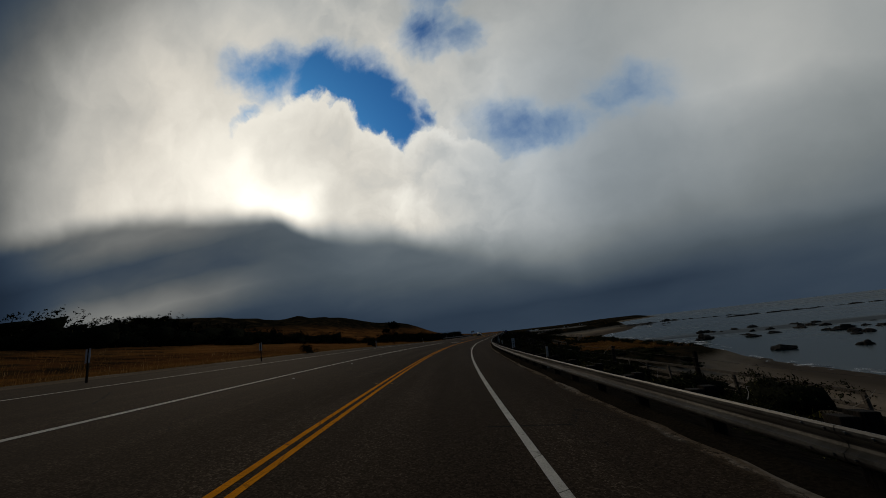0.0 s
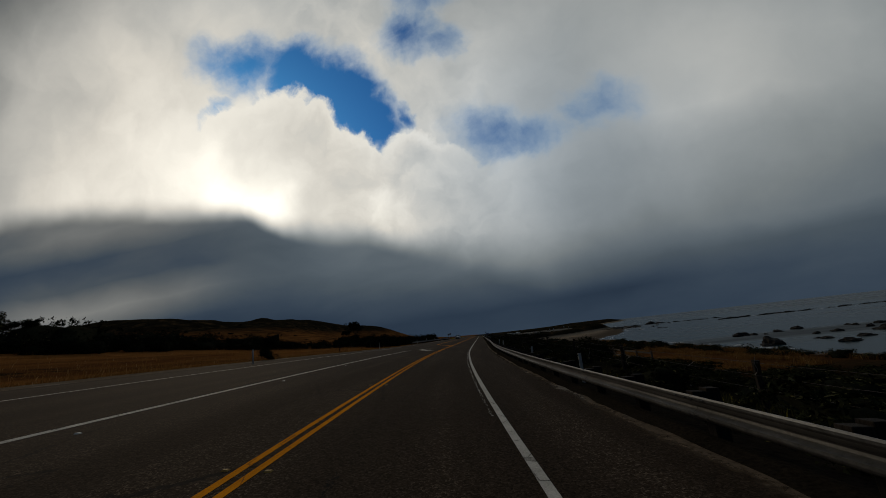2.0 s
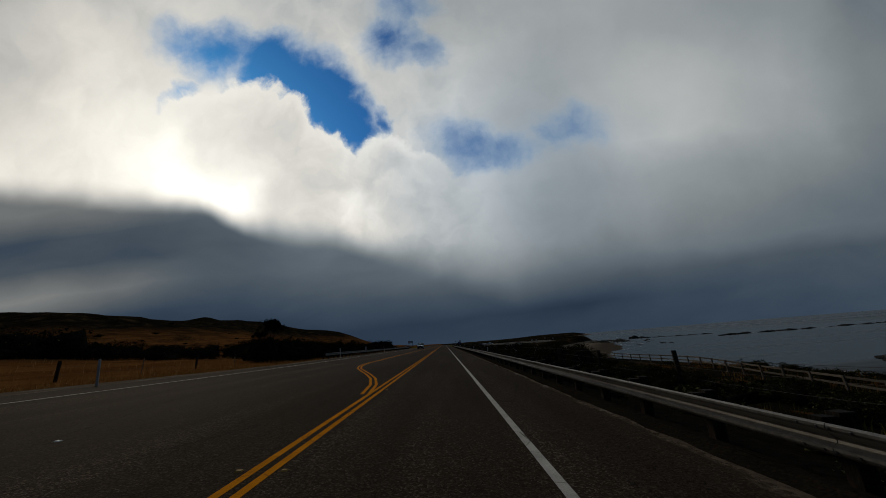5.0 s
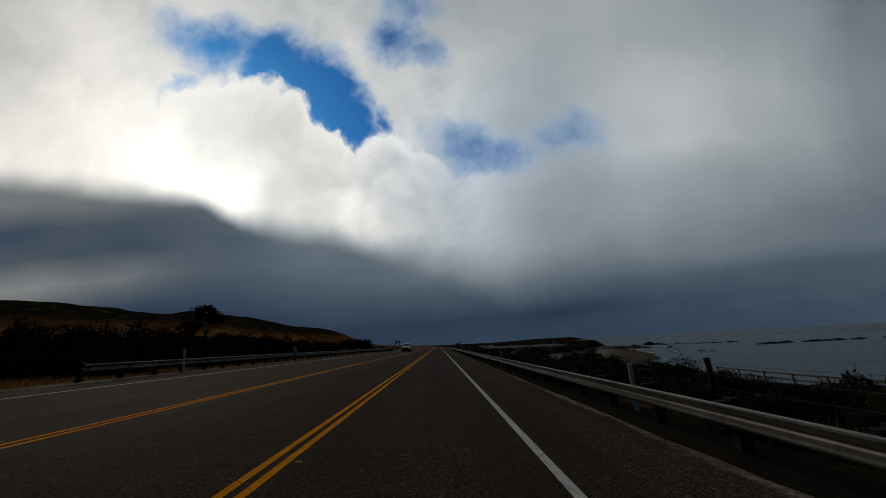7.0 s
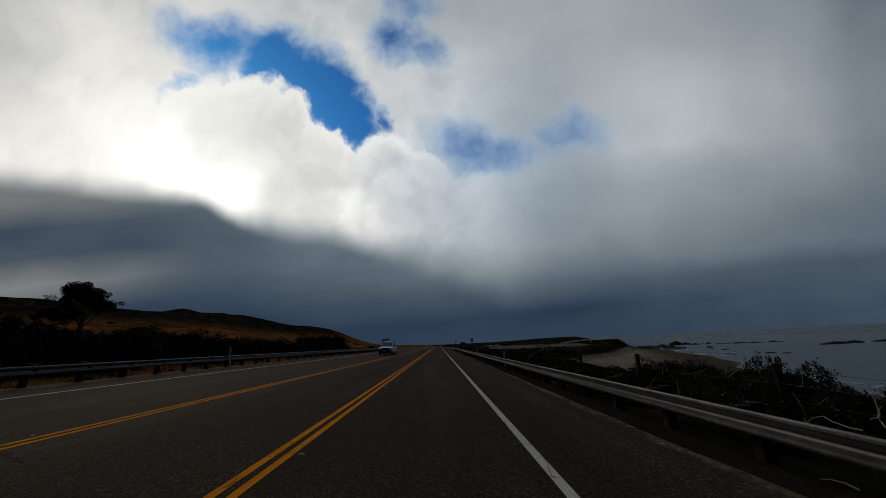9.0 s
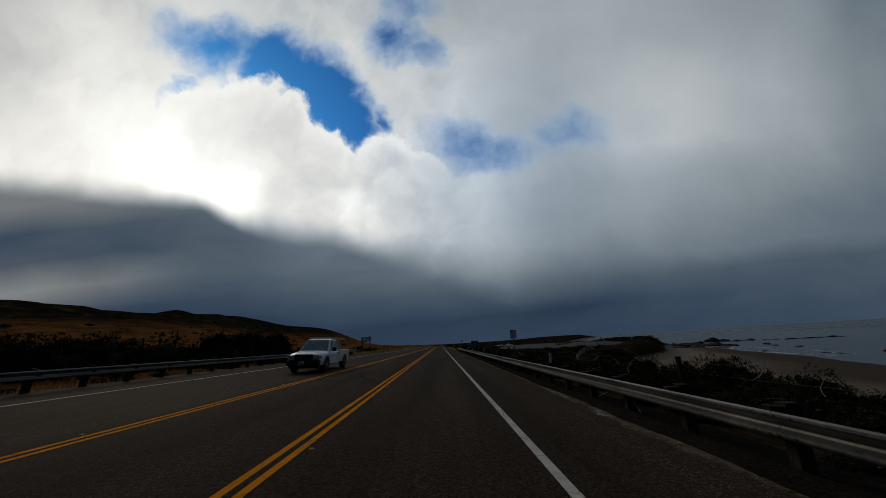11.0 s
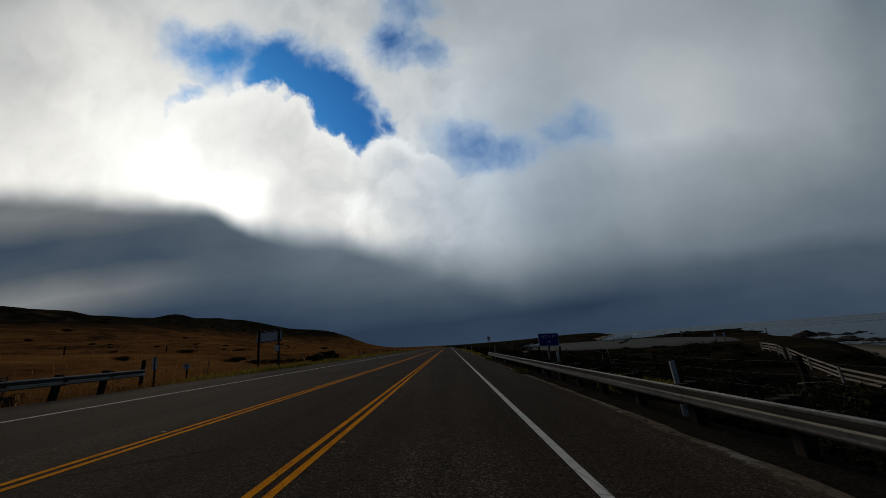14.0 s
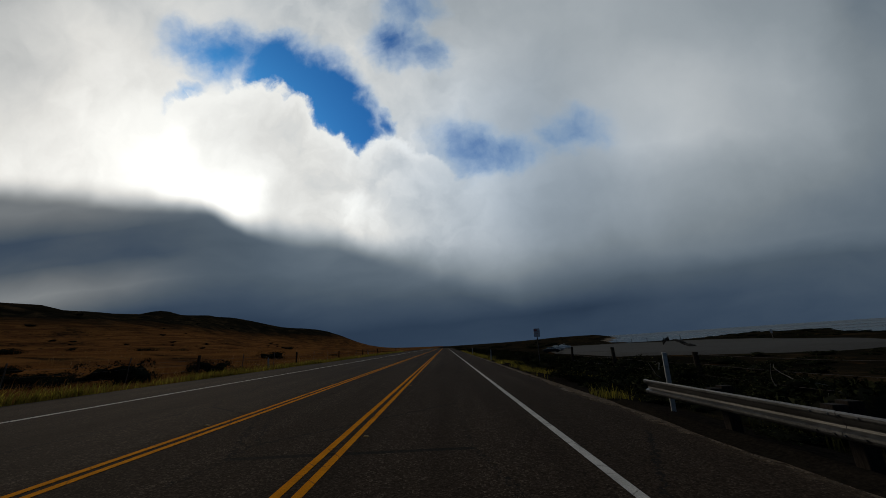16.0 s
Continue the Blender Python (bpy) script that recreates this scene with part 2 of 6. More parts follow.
def lane_coords(n, p):
    """Distance across the lane, which follows the road's bend, and along it."""
    s = n.add("ShaderNodeSeparateXYZ", Vector=p)
    short = n.math("MAXIMUM", n.math("SUBTRACT", 72.0, s.outputs[1]), 0.0)
    return n.math("SUBTRACT", s.outputs[0], n.math("DIVIDE", n.math("MULTIPLY", short, short), 790.0)), s.outputs[1]


def asphalt(n, p):
    across, along = lane_coords(n, p)
    stones = n.add("ShaderNodeTexVoronoi", Vector=p, Scale=46.0, Randomness=1.0)
    grit = n.math("MULTIPLY_ADD", n.noise(p, 60.0, 3.0, 0.7), 0.5, n.math("MULTIPLY", n.add("ShaderNodeSeparateColor", Color=stones.outputs["Color"]).outputs[0], 0.5))
    grain = n.noise(p, 9.0, 5.0, 0.6)
    stretched = n.add("ShaderNodeCombineXYZ", X=across, Y=n.math("MULTIPLY", along, 0.05)).outputs[0]
    tracks = n.noise(stretched, 0.9, 3.0, 0.5)
    patch = n.noise(p, 0.12, 3.0, 0.5)
    left = n.add("ShaderNodeMapRange", {"interpolation_type": "SMOOTHSTEP"}, Value=across, From_Min=-4.0, From_Max=-6.5).outputs[0]
    f = n.math("ADD", n.math("MULTIPLY", grit, 0.62), n.math("ADD", n.math("MULTIPLY", grain, 0.08), n.math("ADD", n.math("MULTIPLY", tracks, 0.28), n.math("MULTIPLY", patch, 0.14))))
    col = n.ramp(f, [(0.34, (0.0150, 0.0102, 0.0064)), (0.55, (0.036, 0.0245, 0.0156)), (0.70, (0.065, 0.0455, 0.030)), (0.82, (0.22, 0.165, 0.115))])
    # sky sheen on the left lanes, mixed in as a paler tone
    col = n.mix(n.math("MULTIPLY", left, 0.22), col, (0.049, 0.035, 0.024))
    crack = n.add("ShaderNodeTexVoronoi", {"feature": "DISTANCE_TO_EDGE"}, Vector=n.add("ShaderNodeCombineXYZ", X=n.math("MULTIPLY_ADD", grain, 0.5, across), Y=n.math("MULTIPLY", along, 0.35)).outputs[0], Scale=0.33)
    seam = n.math("MULTIPLY", n.math("LESS_THAN", crack.outputs["Distance"], 0.004), n.math("GREATER_THAN", patch, 0.52))
    col = n.mix(n.math("MULTIPLY", seam, 0.7), col, (0.012, 0.012, 0.012))
    worn = n.math("MULTIPLY_ADD", left, -0.06, 0.90)
    return col, n.math("SUBTRACT", grit, n.math("MULTIPLY", seam, 0.5)), 0.006, worn


def paint(lo, hi):
    def build(n, p):
        a, c = n.noise(p, 55.0, 4.0, 0.7), n.noise(p, 3.0, 4.0, 0.6)
        f = n.math("ADD", n.math("MULTIPLY", a, 0.6), n.math("MULTIPLY", c, 0.4))
        cracks = n.add("ShaderNodeTexVoronoi", {"feature": "DISTANCE_TO_EDGE"}, Vector=p, Scale=1.3)
        f = n.math("SUBTRACT", f, n.math("MULTIPLY", n.math("LESS_THAN", cracks.outputs["Distance"], 0.010), 0.16))
        return n.ramp(f, [(0.22, (0.05, 0.045, 0.04)), (0.36, lo), (0.62, hi)]), a, 0.003
    return build


def galvanized(n, p):
    a, c = n.noise(p, 14.0, 5.0, 0.6), n.noise(p, 1.1, 3.0, 0.5)
    col = n.ramp(n.math("ADD", n.math("MULTIPLY", a, 0.5), n.math("MULTIPLY", c, 0.5)), [(0.3, (0.040, 0.040, 0.038)), (0.55, (0.098, 0.098, 0.094)), (0.75, (0.165, 0.165, 0.158))])
    return col, a, 0.0015, n.math("MULTIPLY_ADD", a, 0.25, 0.30)


def wood(lo, hi):
    def build(n, p):
        m = n.add("ShaderNodeMapping", Vector=p, Scale=(16, 16, 1.6))
        a = n.noise(m.outputs[0], 3.0, 6.0, 0.65, 0.6)
        r = n.add("ShaderNodeObjectInfo").outputs["Random"]
        f = n.math("MULTIPLY_ADD", r, 0.22, n.math("SUBTRACT", a, 0.11))
        return n.ramp(f, [(0.3, lo), (0.7, hi)]), a, 0.006
    return build


def ground_cover(n, p):
    s = n.add("ShaderNodeSeparateXYZ", Vector=p)
    x, z = s.outputs[0], s.outputs[2]
    fine, mid, wide = n.noise(p, 6.0, 6.0, 0.7), n.noise(p, 0.25, 6.0, 0.65), n.noise(p, 0.018, 5.0, 0.6)
    long = n.add("ShaderNodeMapping", Vector=p, Rotation=(0, 0, radians(-14)), Scale=(0.030, 0.006, 0.10))
    bands = n.noise(long.outputs[0], 3.0, 6.0, 0.6, 0.8)
    dry = n.ramp(n.math("ADD", n.math("MULTIPLY", fine, 0.4), n.math("MULTIPLY", mid, 0.6)), [(0.3, (0.085, 0.034, 0.011)), (0.52, (0.21, 0.088, 0.025)), (0.72, (0.36, 0.17, 0.055))])
    dry = n.mix(n.ramp(bands, [(0.42, 0.0), (0.58, 0.8)]), dry, (0.082, 0.033, 0.013))
    patchy = n.noise(p, 0.045, 6.0, 0.7, 0.4)
    brush = n.ramp(n.math("ADD", n.math("MULTIPLY", fine, 0.3), n.math("MULTIPLY", patchy, 0.7)), [(0.36, (0.006, 0.006, 0.004)), (0.52, (0.018, 0.015, 0.009)), (0.66, (0.075, 0.046, 0.022))])
    high = n.add("ShaderNodeMapRange", {"interpolation_type": "SMOOTHSTEP"}, Value=n.math("ADD", z, n.math("MULTIPLY_ADD", wide, 50.0, -25.0)), From_Min=36.0, From_Max=72.0).outputs[0]
    spots = n.ramp(n.math("ADD", n.math("MULTIPLY", mid, 0.5), n.math("MULTIPLY", wide, 0.5)), [(0.52, 0.0), (0.60, 0.92)])
    inland = n.mix(n.math("MAXIMUM", high, spots), dry, brush)
    # soil and litter under the rails, darkened further for the shade there
    dirt = n.ramp(fine, [(0.3, (0.006, 0.005, 0.004)), (0.7, (0.030, 0.024, 0.018))])
    seaward = n.mix(n.ramp(n.math("ADD", n.math("MULTIPLY", mid, 0.7), n.math("MULTIPLY", wide, 0.3)), [(0.58, 0.0), (0.68, 0.7)]), brush, dry)
    meadow = n.add("ShaderNodeMapRange", {"interpolation_type": "SMOOTHSTEP"}, Value=n.math("ADD", n.math("ABSOLUTE", n.math("SUBTRACT", s.outputs[1], 71.0)), n.math("ADD", n.math("MULTIPLY", mid, 16.0), n.math("MULTIPLY", patchy, 30.0))), From_Min=42.0, From_Max=26.0).outputs[0]
    meadow = n.math("MULTIPLY", meadow, n.add("ShaderNodeMapRange", {"interpolation_type": "SMOOTHSTEP"}, Value=n.math("ADD", n.math("MULTIPLY", mid, 8.0), lane_coords(n, p)[0]), From_Min=16.5, From_Max=20.0).outputs[0])
    seaward = n.mix(n.math("MULTIPLY", meadow, 0.85), seaward, dry)
    sand = n.ramp(n.math("ADD", n.math("MULTIPLY", fine, 0.35), n.math("MULTIPLY", mid, 0.65)), [(0.3, (0.15, 0.115, 0.08)), (0.7, (0.30, 0.24, 0.175))])
    wet = n.add("ShaderNodeMapRange", Value=z, From_Min=-6.2, From_Max=-5.75).outputs[0]
    sand = n.mix(wet, (0.085, 0.068, 0.052), sand)
    low = n.add("ShaderNodeMapRange", {"interpolation_type": "SMOOTHSTEP"}, Value=n.math("ADD", z, n.math("MULTIPLY", mid, 1.2)), From_Min=-3.4, From_Max=-4.3).outputs[0]
    coast = n.mix(low, seaward, sand)
    right = n.math("GREATER_THAN", lane_coords(n, p)[0], 5.6)
    col = n.mix(right, inland, coast)
    verge = n.math("MULTIPLY", n.math("LESS_THAN", lane_coords(n, p)[0], 5.6), n.math("GREATER_THAN", n.math("MULTIPLY_ADD", mid, 1.6, lane_coords(n, p)[0]), -16.3))
    col = n.mix(verge, col, dirt)
    return col, n.math("ADD", fine, n.math("MULTIPLY", mid, 2.0)), 0.10


def sea_water(n, p):
    m = n.add("ShaderNodeMapping", Vector=p, Rotation=(0, 0, radians(25)), Scale=(0.55, 0.16, 1))
    swell, chop = n.noise(m.outputs[0], 0.22, 4.0, 0.55), n.noise(m.outputs[0], 2.4, 5.0, 0.6)
    wide = n.noise(p, 0.006, 4.0, 0.55, 0.6)
    kelp = n.ramp(n.noise(n.add("ShaderNodeMapping", Vector=p, Rotation=(0, 0, radians(-12)), Scale=(0.0022, 0.016, 1)).outputs[0], 1.0, 5.0, 0.62), [(0.60, 0.0), (0.70, 0.7)])
    col = n.ramp(wide, [(0.35, (0.010, 0.026, 0.034)), (0.65, (0.020, 0.048, 0.056))])
    offshore = n.add("ShaderNodeMapRange", {"interpolation_type": "SMOOTHSTEP"}, Value=n.add("ShaderNodeSeparateXYZ", Vector=p).outputs[0], From_Min=260.0, From_Max=520.0).outputs[0]
    ruffled = n.ramp(n.noise(n.add("ShaderNodeMapping", Vector=p, Rotation=(0, 0, radians(-6)), Scale=(0.0009, 0.007, 1)).outputs[0], 1.0, 4.0, 0.55), [(0.42, 0.0), (0.56, 0.8)])
    ruffled = n.math("MULTIPLY", offshore, ruffled)
    col = n.mix(n.math("MAXIMUM", kelp, ruffled), col, (0.006, 0.010, 0.014))
    return col, n.math("ADD", n.math("MULTIPLY", swell, 1.0), n.math("MULTIPLY", chop, 0.08)), 0.05, n.math("MULTIPLY_ADD", n.math("MAXIMUM", kelp, n.math("MULTIPLY", ruffled, 0.3)), 0.42, 0.24)


def blades(name, build):
    """Thin grass: half of its light comes through from behind."""
    m = surface(name, build, 0.9, 0.05)
    n = Nodes(m.node_tree)
    b = m.node_tree.nodes["Principled BSDF"]
    col = b.inputs["Base Color"].links[0].from_socket
    through_leaf = n.add("ShaderNodeBsdfTranslucent", Color=col)
    mixed = n.add("ShaderNodeMixShader", Fac=0.5)
    n.plug(mixed.inputs[1], b.outputs[0])
    n.plug(mixed.inputs[2], through_leaf.outputs[0])
    n.plug(m.node_tree.nodes["Material Output"].inputs[0], mixed.outputs[0])
    return m


def leafy(lo, hi, dead=(0.10, 0.08, 0.035)):
    def build(n, p):
        g = n.add("ShaderNodeNewGeometry").outputs["Random Per Island"]
        c = n.noise(p, 0.8, 4.0, 0.6)
        col = n.ramp(n.math("ADD", n.math("MULTIPLY", g, 0.6), n.math("MULTIPLY", c, 0.4)), [(0.2, lo), (0.85, hi)])
        return (n.mix(n.math("GREATER_THAN", g, 0.955), col, dead),)
    return build


ASPHALT = surface("worn_asphalt", asphalt, spec=0.025)
WHITE = surface("worn_white_road_paint", paint((0.36, 0.335, 0.29), (0.65, 0.61, 0.54)), 0.8, 0.03)
YELLOW = surface("worn_yellow_road_paint", paint((0.52, 0.17, 0.003), (0.80, 0.285, 0.006)), 0.8, 0.01)
STEEL = surface("galvanized_steel", galvanized, spec=0.35, metal=0.6)
TAR = speckle((0.006, 0.0048, 0.0035), (0.030, 0.024, 0.017), 22.0, bump=0.012, spec=0.0, name="asphalt_dike")
POSTWOOD = surface("weathered_dark_wood", wood((0.008, 0.007, 0.0055), (0.042, 0.034, 0.027)))
FENCEWOOD = surface("grey_fence_wood", wood((0.05, 0.043, 0.035), (0.19, 0.165, 0.135)))
PALEWOOD = surface("bleached_pale_wood", wood((0.14, 0.125, 0.10), (0.32, 0.29, 0.25)))
GROUND = surface("ground_cover", ground_cover, 1.0, 0.0)
SEA = surface("sea_water", sea_water, spec=0.065)
LOT = speckle((0.05, 0.045, 0.036), (0.09, 0.08, 0.066), 2.5, bump=0.01, name="pale_gravel_paving")
ROCK = speckle((0.012, 0.011, 0.010), (0.055, 0.05, 0.044), 1.6, bump=0.12, name="wet_dark_rock")
LEAF = surface("dark_scrub_leaves", leafy((0.006, 0.007, 0.003), (0.042, 0.046, 0.020), (0.13, 0.12, 0.055)), 0.9, 0.0)
LEAF_FAR = surface("dark_tree_leaves", leafy((0.008, 0.009, 0.006), (0.025, 0.028, 0.015)), 0.9, 0.0)
# added skin inside bushes, its dark tone stands for shade between leaves
CORE = speckle((0.008, 0.009, 0.006), (0.02, 0.021, 0.013), 3.0, bump=0.05, name="bush_shade_fill", spec=0.0)
BARK = surface("bark", wood((0.018, 0.015, 0.011), (0.06, 0.05, 0.04)))
DRYGRASS = blades("dry_grass", leafy((0.09, 0.042, 0.012), (0.28, 0.145, 0.045), (0.38, 0.25, 0.11)))
GREENGRASS = blades("yellow_green_weeds", leafy((0.018, 0.020, 0.006), (0.070, 0.064, 0.020), (0.20, 0.16, 0.03)))
YELLOWGRASS = blades("bright_yellow_weeds", leafy((0.10, 0.09, 0.016), (0.36, 0.29, 0.05), (0.50, 0.40, 0.05)))
TWIG = speckle((0.22, 0.20, 0.17), (0.42, 0.39, 0.34), 9.0, bump=0.003, name="bleached_twigs")
WHITE_PLASTIC = speckle((0.36, 0.35, 0.32), (0.56, 0.55, 0.51), 5.0, bump=0.001, rough=0.5, spec=0.4, name="white_plastic")
REFLECTOR = speckle((0.5, 0.5, 0.48), (0.66, 0.66, 0.63), 30.0, bump=0.001, rough=0.5, spec=0.2, name="white_reflector")
AMBER = speckle((0.22, 0.13, 0.03), (0.36, 0.22, 0.06), 30.0, bump=0.001, rough=0.6, spec=0.1, name="amber_marker")
SIGN_BLUE = speckle((0.012, 0.028, 0.20), (0.018, 0.040, 0.27), 3.0, bump=0.0005, rough=0.4, spec=0.4, name="blue_sign_sheeting")
SIGN_WHITE = speckle((0.66, 0.66, 0.66), (0.8, 0.8, 0.8), 4.0, bump=0.0005, rough=0.4, spec=0.4, name="white_sign_sheeting")
SIGN_RED = speckle((0.42, 0.02, 0.02), (0.55, 0.03, 0.03), 4.0, bump=0.0005, rough=0.4, spec=0.4, name="red_sign_sheeting")
SIGN_BACK = speckle((0.70, 0.70, 0.69), (0.82, 0.82, 0.81), 3.0, bump=0.001, rough=0.55, spec=0.5, metal=0.0, name="bare_aluminium")
BLACK = speckle((0.012, 0.012, 0.012), (0.022, 0.022, 0.022), 8.0, bump=0.001, rough=0.6, name="black_rubber")
BLACK_PLASTIC = speckle((0.010, 0.010, 0.010), (0.02, 0.02, 0.02), 12.0, bump=0.001, rough=0.55, spec=0.3, name="black_plastic")
CAR_WHITE = speckle((0.66, 0.67, 0.68), (0.76, 0.77, 0.78), 1.5, bump=0.0003, rough=0.28, spec=0.5, name="white_car_paint")
CAR_SILVER = speckle((0.34, 0.35, 0.36), (0.42, 0.43, 0.44), 1.5, bump=0.0003, rough=0.3, spec=0.5, name="silver_car_paint")
CHROME = speckle((0.5, 0.5, 0.5), (0.62, 0.62, 0.62), 6.0, bump=0.0005, rough=0.22, spec=0.5, metal=0.9, name="dull_chrome")
LAMP_GLASS = speckle((0.22, 0.19, 0.14), (0.62, 0.56, 0.44), 9.0, bump=0.004, rough=0.15, spec=0.6, name="headlight_lens")
LAMP_AMBER = speckle((0.65, 0.25, 0.04), (0.8, 0.36, 0.07), 20.0, bump=0.002, rough=0.2, spec=0.6, name="amber_lens")
ORANGE = speckle((0.62, 0.06, 0.02), (0.75, 0.10, 0.03), 4.0, bump=0.002, rough=0.6, name="orange_plastic")
TAPE = speckle((0.12, 0.10, 0.012), (0.20, 0.165, 0.02), 8.0, bump=0.001, rough=0.5, name="yellow_tape")
WIRE = speckle((0.05, 0.045, 0.04), (0.12, 0.10, 0.09), 20.0, bump=0.0005, rough=0.6, metal=0.4, name="rusty_wire")


def foam_material():
    """White water with ragged gaps through which the sea shows."""
    m = bpy.data.materials.new("sea_foam")
    m.use_nodes = True
    n = Nodes(m.node_tree)
    b = m.node_tree.nodes["Principled BSDF"]
    p = n.add("ShaderNodeNewGeometry").outputs["Position"]
    f, g = n.noise(p, 0.55, 6.0, 0.7, 0.5), n.noise(p, 0.05, 3.0, 0.5)
    n.plug(b.inputs["Base Color"], n.ramp(f, [(0.4, (0.34, 0.37, 0.38)), (0.65, (0.70, 0.73, 0.74))]))
    b.inputs["Roughness"].default_value = 0.8
    n.plug(b.inputs["Alpha"], n.ramp(n.math("ADD", n.math("MULTIPLY", f, 0.6), n.math("MULTIPLY", g, 0.4)), [(0.47, 0.0), (0.60, 0.85)]))
    return m


FOAM = foam_material()


def blown_dirt():
    """Sandy dirt that thins out over the asphalt in ragged tongues."""
    m = bpy.data.materials.new("windblown_dirt")
    m.use_nodes = True
    n = Nodes(m.node_tree)
    b = m.node_tree.nodes["Principled BSDF"]
    p = n.add("ShaderNodeNewGeometry").outputs["Position"]
    fine, mid = n.noise(p, 9.0, 6.0, 0.75), n.noise(p, 0.7, 5.0, 0.65)
    worn = n.noise(n.add("ShaderNodeMapping", Vector=p, Scale=(1.5, 0.35, 1)).outputs[0], 0.9, 4.0, 0.6)
    loose = n.ramp(fine, [(0.3, (0.048, 0.034, 0.022)), (0.7, (0.185, 0.137, 0.092))])
    pale = n.ramp(fine, [(0.3, (0.10, 0.085, 0.066)), (0.7, (0.30, 0.26, 0.21))])
    n.plug(b.inputs["Base Color"], n.mix(n.ramp(worn, [(0.55, 0.0), (0.63, 1.0)]), loose, pale))
    b.inputs["Roughness"].default_value = 1.0
    b.inputs["Specular IOR Level"].default_value = 0.02
    across = lane_coords(n, p)[0]
    near = n.math("MAXIMUM", n.add("ShaderNodeMapRange", Value=across, From_Min=2.75, From_Max=3.85).outputs[0], n.add("ShaderNodeMapRange", Value=across, From_Min=-13.2, From_Max=-16.0).outputs[0])
    n.plug(b.inputs["Alpha"], n.ramp(n.math("ADD", n.math("MULTIPLY", near, 0.75), n.math("ADD", n.math("MULTIPLY", fine, 0.35), n.math("MULTIPLY", mid, 0.55))), [(0.86, 0.0), (1.06, 0.9)]))
    return m


CONCRETE = blown_dirt()


def tinted_glass():
    m = bpy.data.materials.new("car_glass")
    m.use_nodes = True
    b = m.node_tree.nodes["Principled BSDF"]
    b.inputs["Base Color"].default_value = (0.78, 0.86, 0.84, 1)
    b.inputs["Roughness"].default_value = 0.04
    b.inputs["Transmission Weight"].default_value = 0.85
    b.inputs["IOR"].default_value = 1.45
    return m


GLASS = tinted_glass()
SIDE_GLASS = tinted_glass()
SIDE_GLASS.name = "dark_side_glass"
SIDE_GLASS.node_tree.nodes["Principled BSDF"].inputs["Base Color"].default_value = (0.25, 0.28, 0.28, 1)
# daylight seen through the cab, put into a pale grey-green backing
CAB_DAYLIGHT = speckle((0.13, 0.145, 0.135), (0.24, 0.26, 0.245), 2.0, bump=0.004, rough=0.8, name="cab_daylight_grey")


# ---- shape helpers ----
def mesh_of(name, verts, faces, material, smooth=False):
    me = bpy.data.meshes.new(name)
    me.from_pydata(verts, [], faces)
    if smooth:
        me.polygons.foreach_set("use_smooth", [True] * len(me.polygons))
    me.materials.append(material)
    return me


def mesh_bm(name, bm, material, smooth=False):
    me = bpy.data.meshes.new(name)
    bm.to_mesh(me)
    bm.free()
    if smooth:
        me.polygons.foreach_set("use_smooth", [True] * len(me.polygons))
    me.materials.append(material)
    return me


def part(name, mesh, parent=None, m=None, label=""):
    ob = new(name, mesh)
    ob.parent = parent
    if m is not None:
        ob.matrix_local = m
    return tagged(ob, label)


def thing(name, m, label, category, group="", kind=""):
    ob = new(name)
    ob.matrix_world = m
    ob.empty_display_size = 0.2
    return tagged(ob, label, category, group, kind)


def box_bm(sx, sy, sz, centre=(0, 0, 0), bevel=0.0):
    bm = bmesh.new()
    bmesh.ops.create_cube(bm, size=1.0)
    for v in bm.verts:
        v.co = Vector((v.co.x * sx, v.co.y * sy, v.co.z * sz)) + Vector(centre)
    if bevel:
        bmesh.ops.bevel(bm, geom=bm.edges[:], offset=bevel, segments=2, affect="EDGES", profile=0.6)
    return bm


def box(name, material, sx, sy, sz, centre=(0, 0, 0), bevel=0.0):
    return mesh_bm(name, box_bm(sx, sy, sz, centre, bevel), material)


def tube(points, radii, sides=8, cap=True):
    """Verts and faces of a tapered tube along points."""
    verts, faces = [], []
    pts = [Vector(p) for p in points]
    for i, p in enumerate(pts):
        d = (pts[min(i + 1, len(pts) - 1)] - pts[max(i - 1, 0)]).normalized()
        a = d.orthogonal().normalized() if abs(d.z) < 0.9 else Vector((1, 0, 0)).cross(d).normalized()
        b = d.cross(a)
        for k in range(sides):
            w = 2 * math.pi * k / sides
            verts.append(tuple(p + (a * math.cos(w) + b * math.sin(w)) * radii[i]))
    for i in range(len(pts) - 1):
        for k in range(sides):
            faces.append((i * sides + k, i * sides + (k + 1) % sides, (i + 1) * sides + (k + 1) % sides, (i + 1) * sides + k))
    if cap:
        faces.append(tuple(range(sides - 1, -1, -1)))
        faces.append(tuple((len(pts) - 1) * sides + k for k in range(sides)))
    return verts, faces


def along(table, y):
    """Straight interpolation in a table of (y, value)."""
    return float(np.interp(y, [a for a, _ in table], [b for _, b in table]))


def ease(a, b, v):
    k = min(1.0, max(0.0, (v - a) / (b - a)))
    return k * k * (3 - 2 * k)


def steps(a, b, d=3.0):
    n = max(1, round((b - a) / d))
    return [a + (b - a) * i / n for i in range(n + 1)]


def on_road(side, y, up=0.0):
    return (bend(y) + side, y, up - side * bank(y))


def road_turn(y):
    """Direction of the road at y, as a turn about z."""
    return math.atan2(bend(y - 0.5) - bend(y + 0.5), 1.0)


def road_pose(side, y, up=0.0):
    x, yy, z = on_road(side, y, up)
    return Matrix.Translation((x, yy, z)) @ Matrix.Rotation(road_turn(y), 4, "Z") @ Matrix.Rotation(math.atan(bank(y)), 4, "Y")


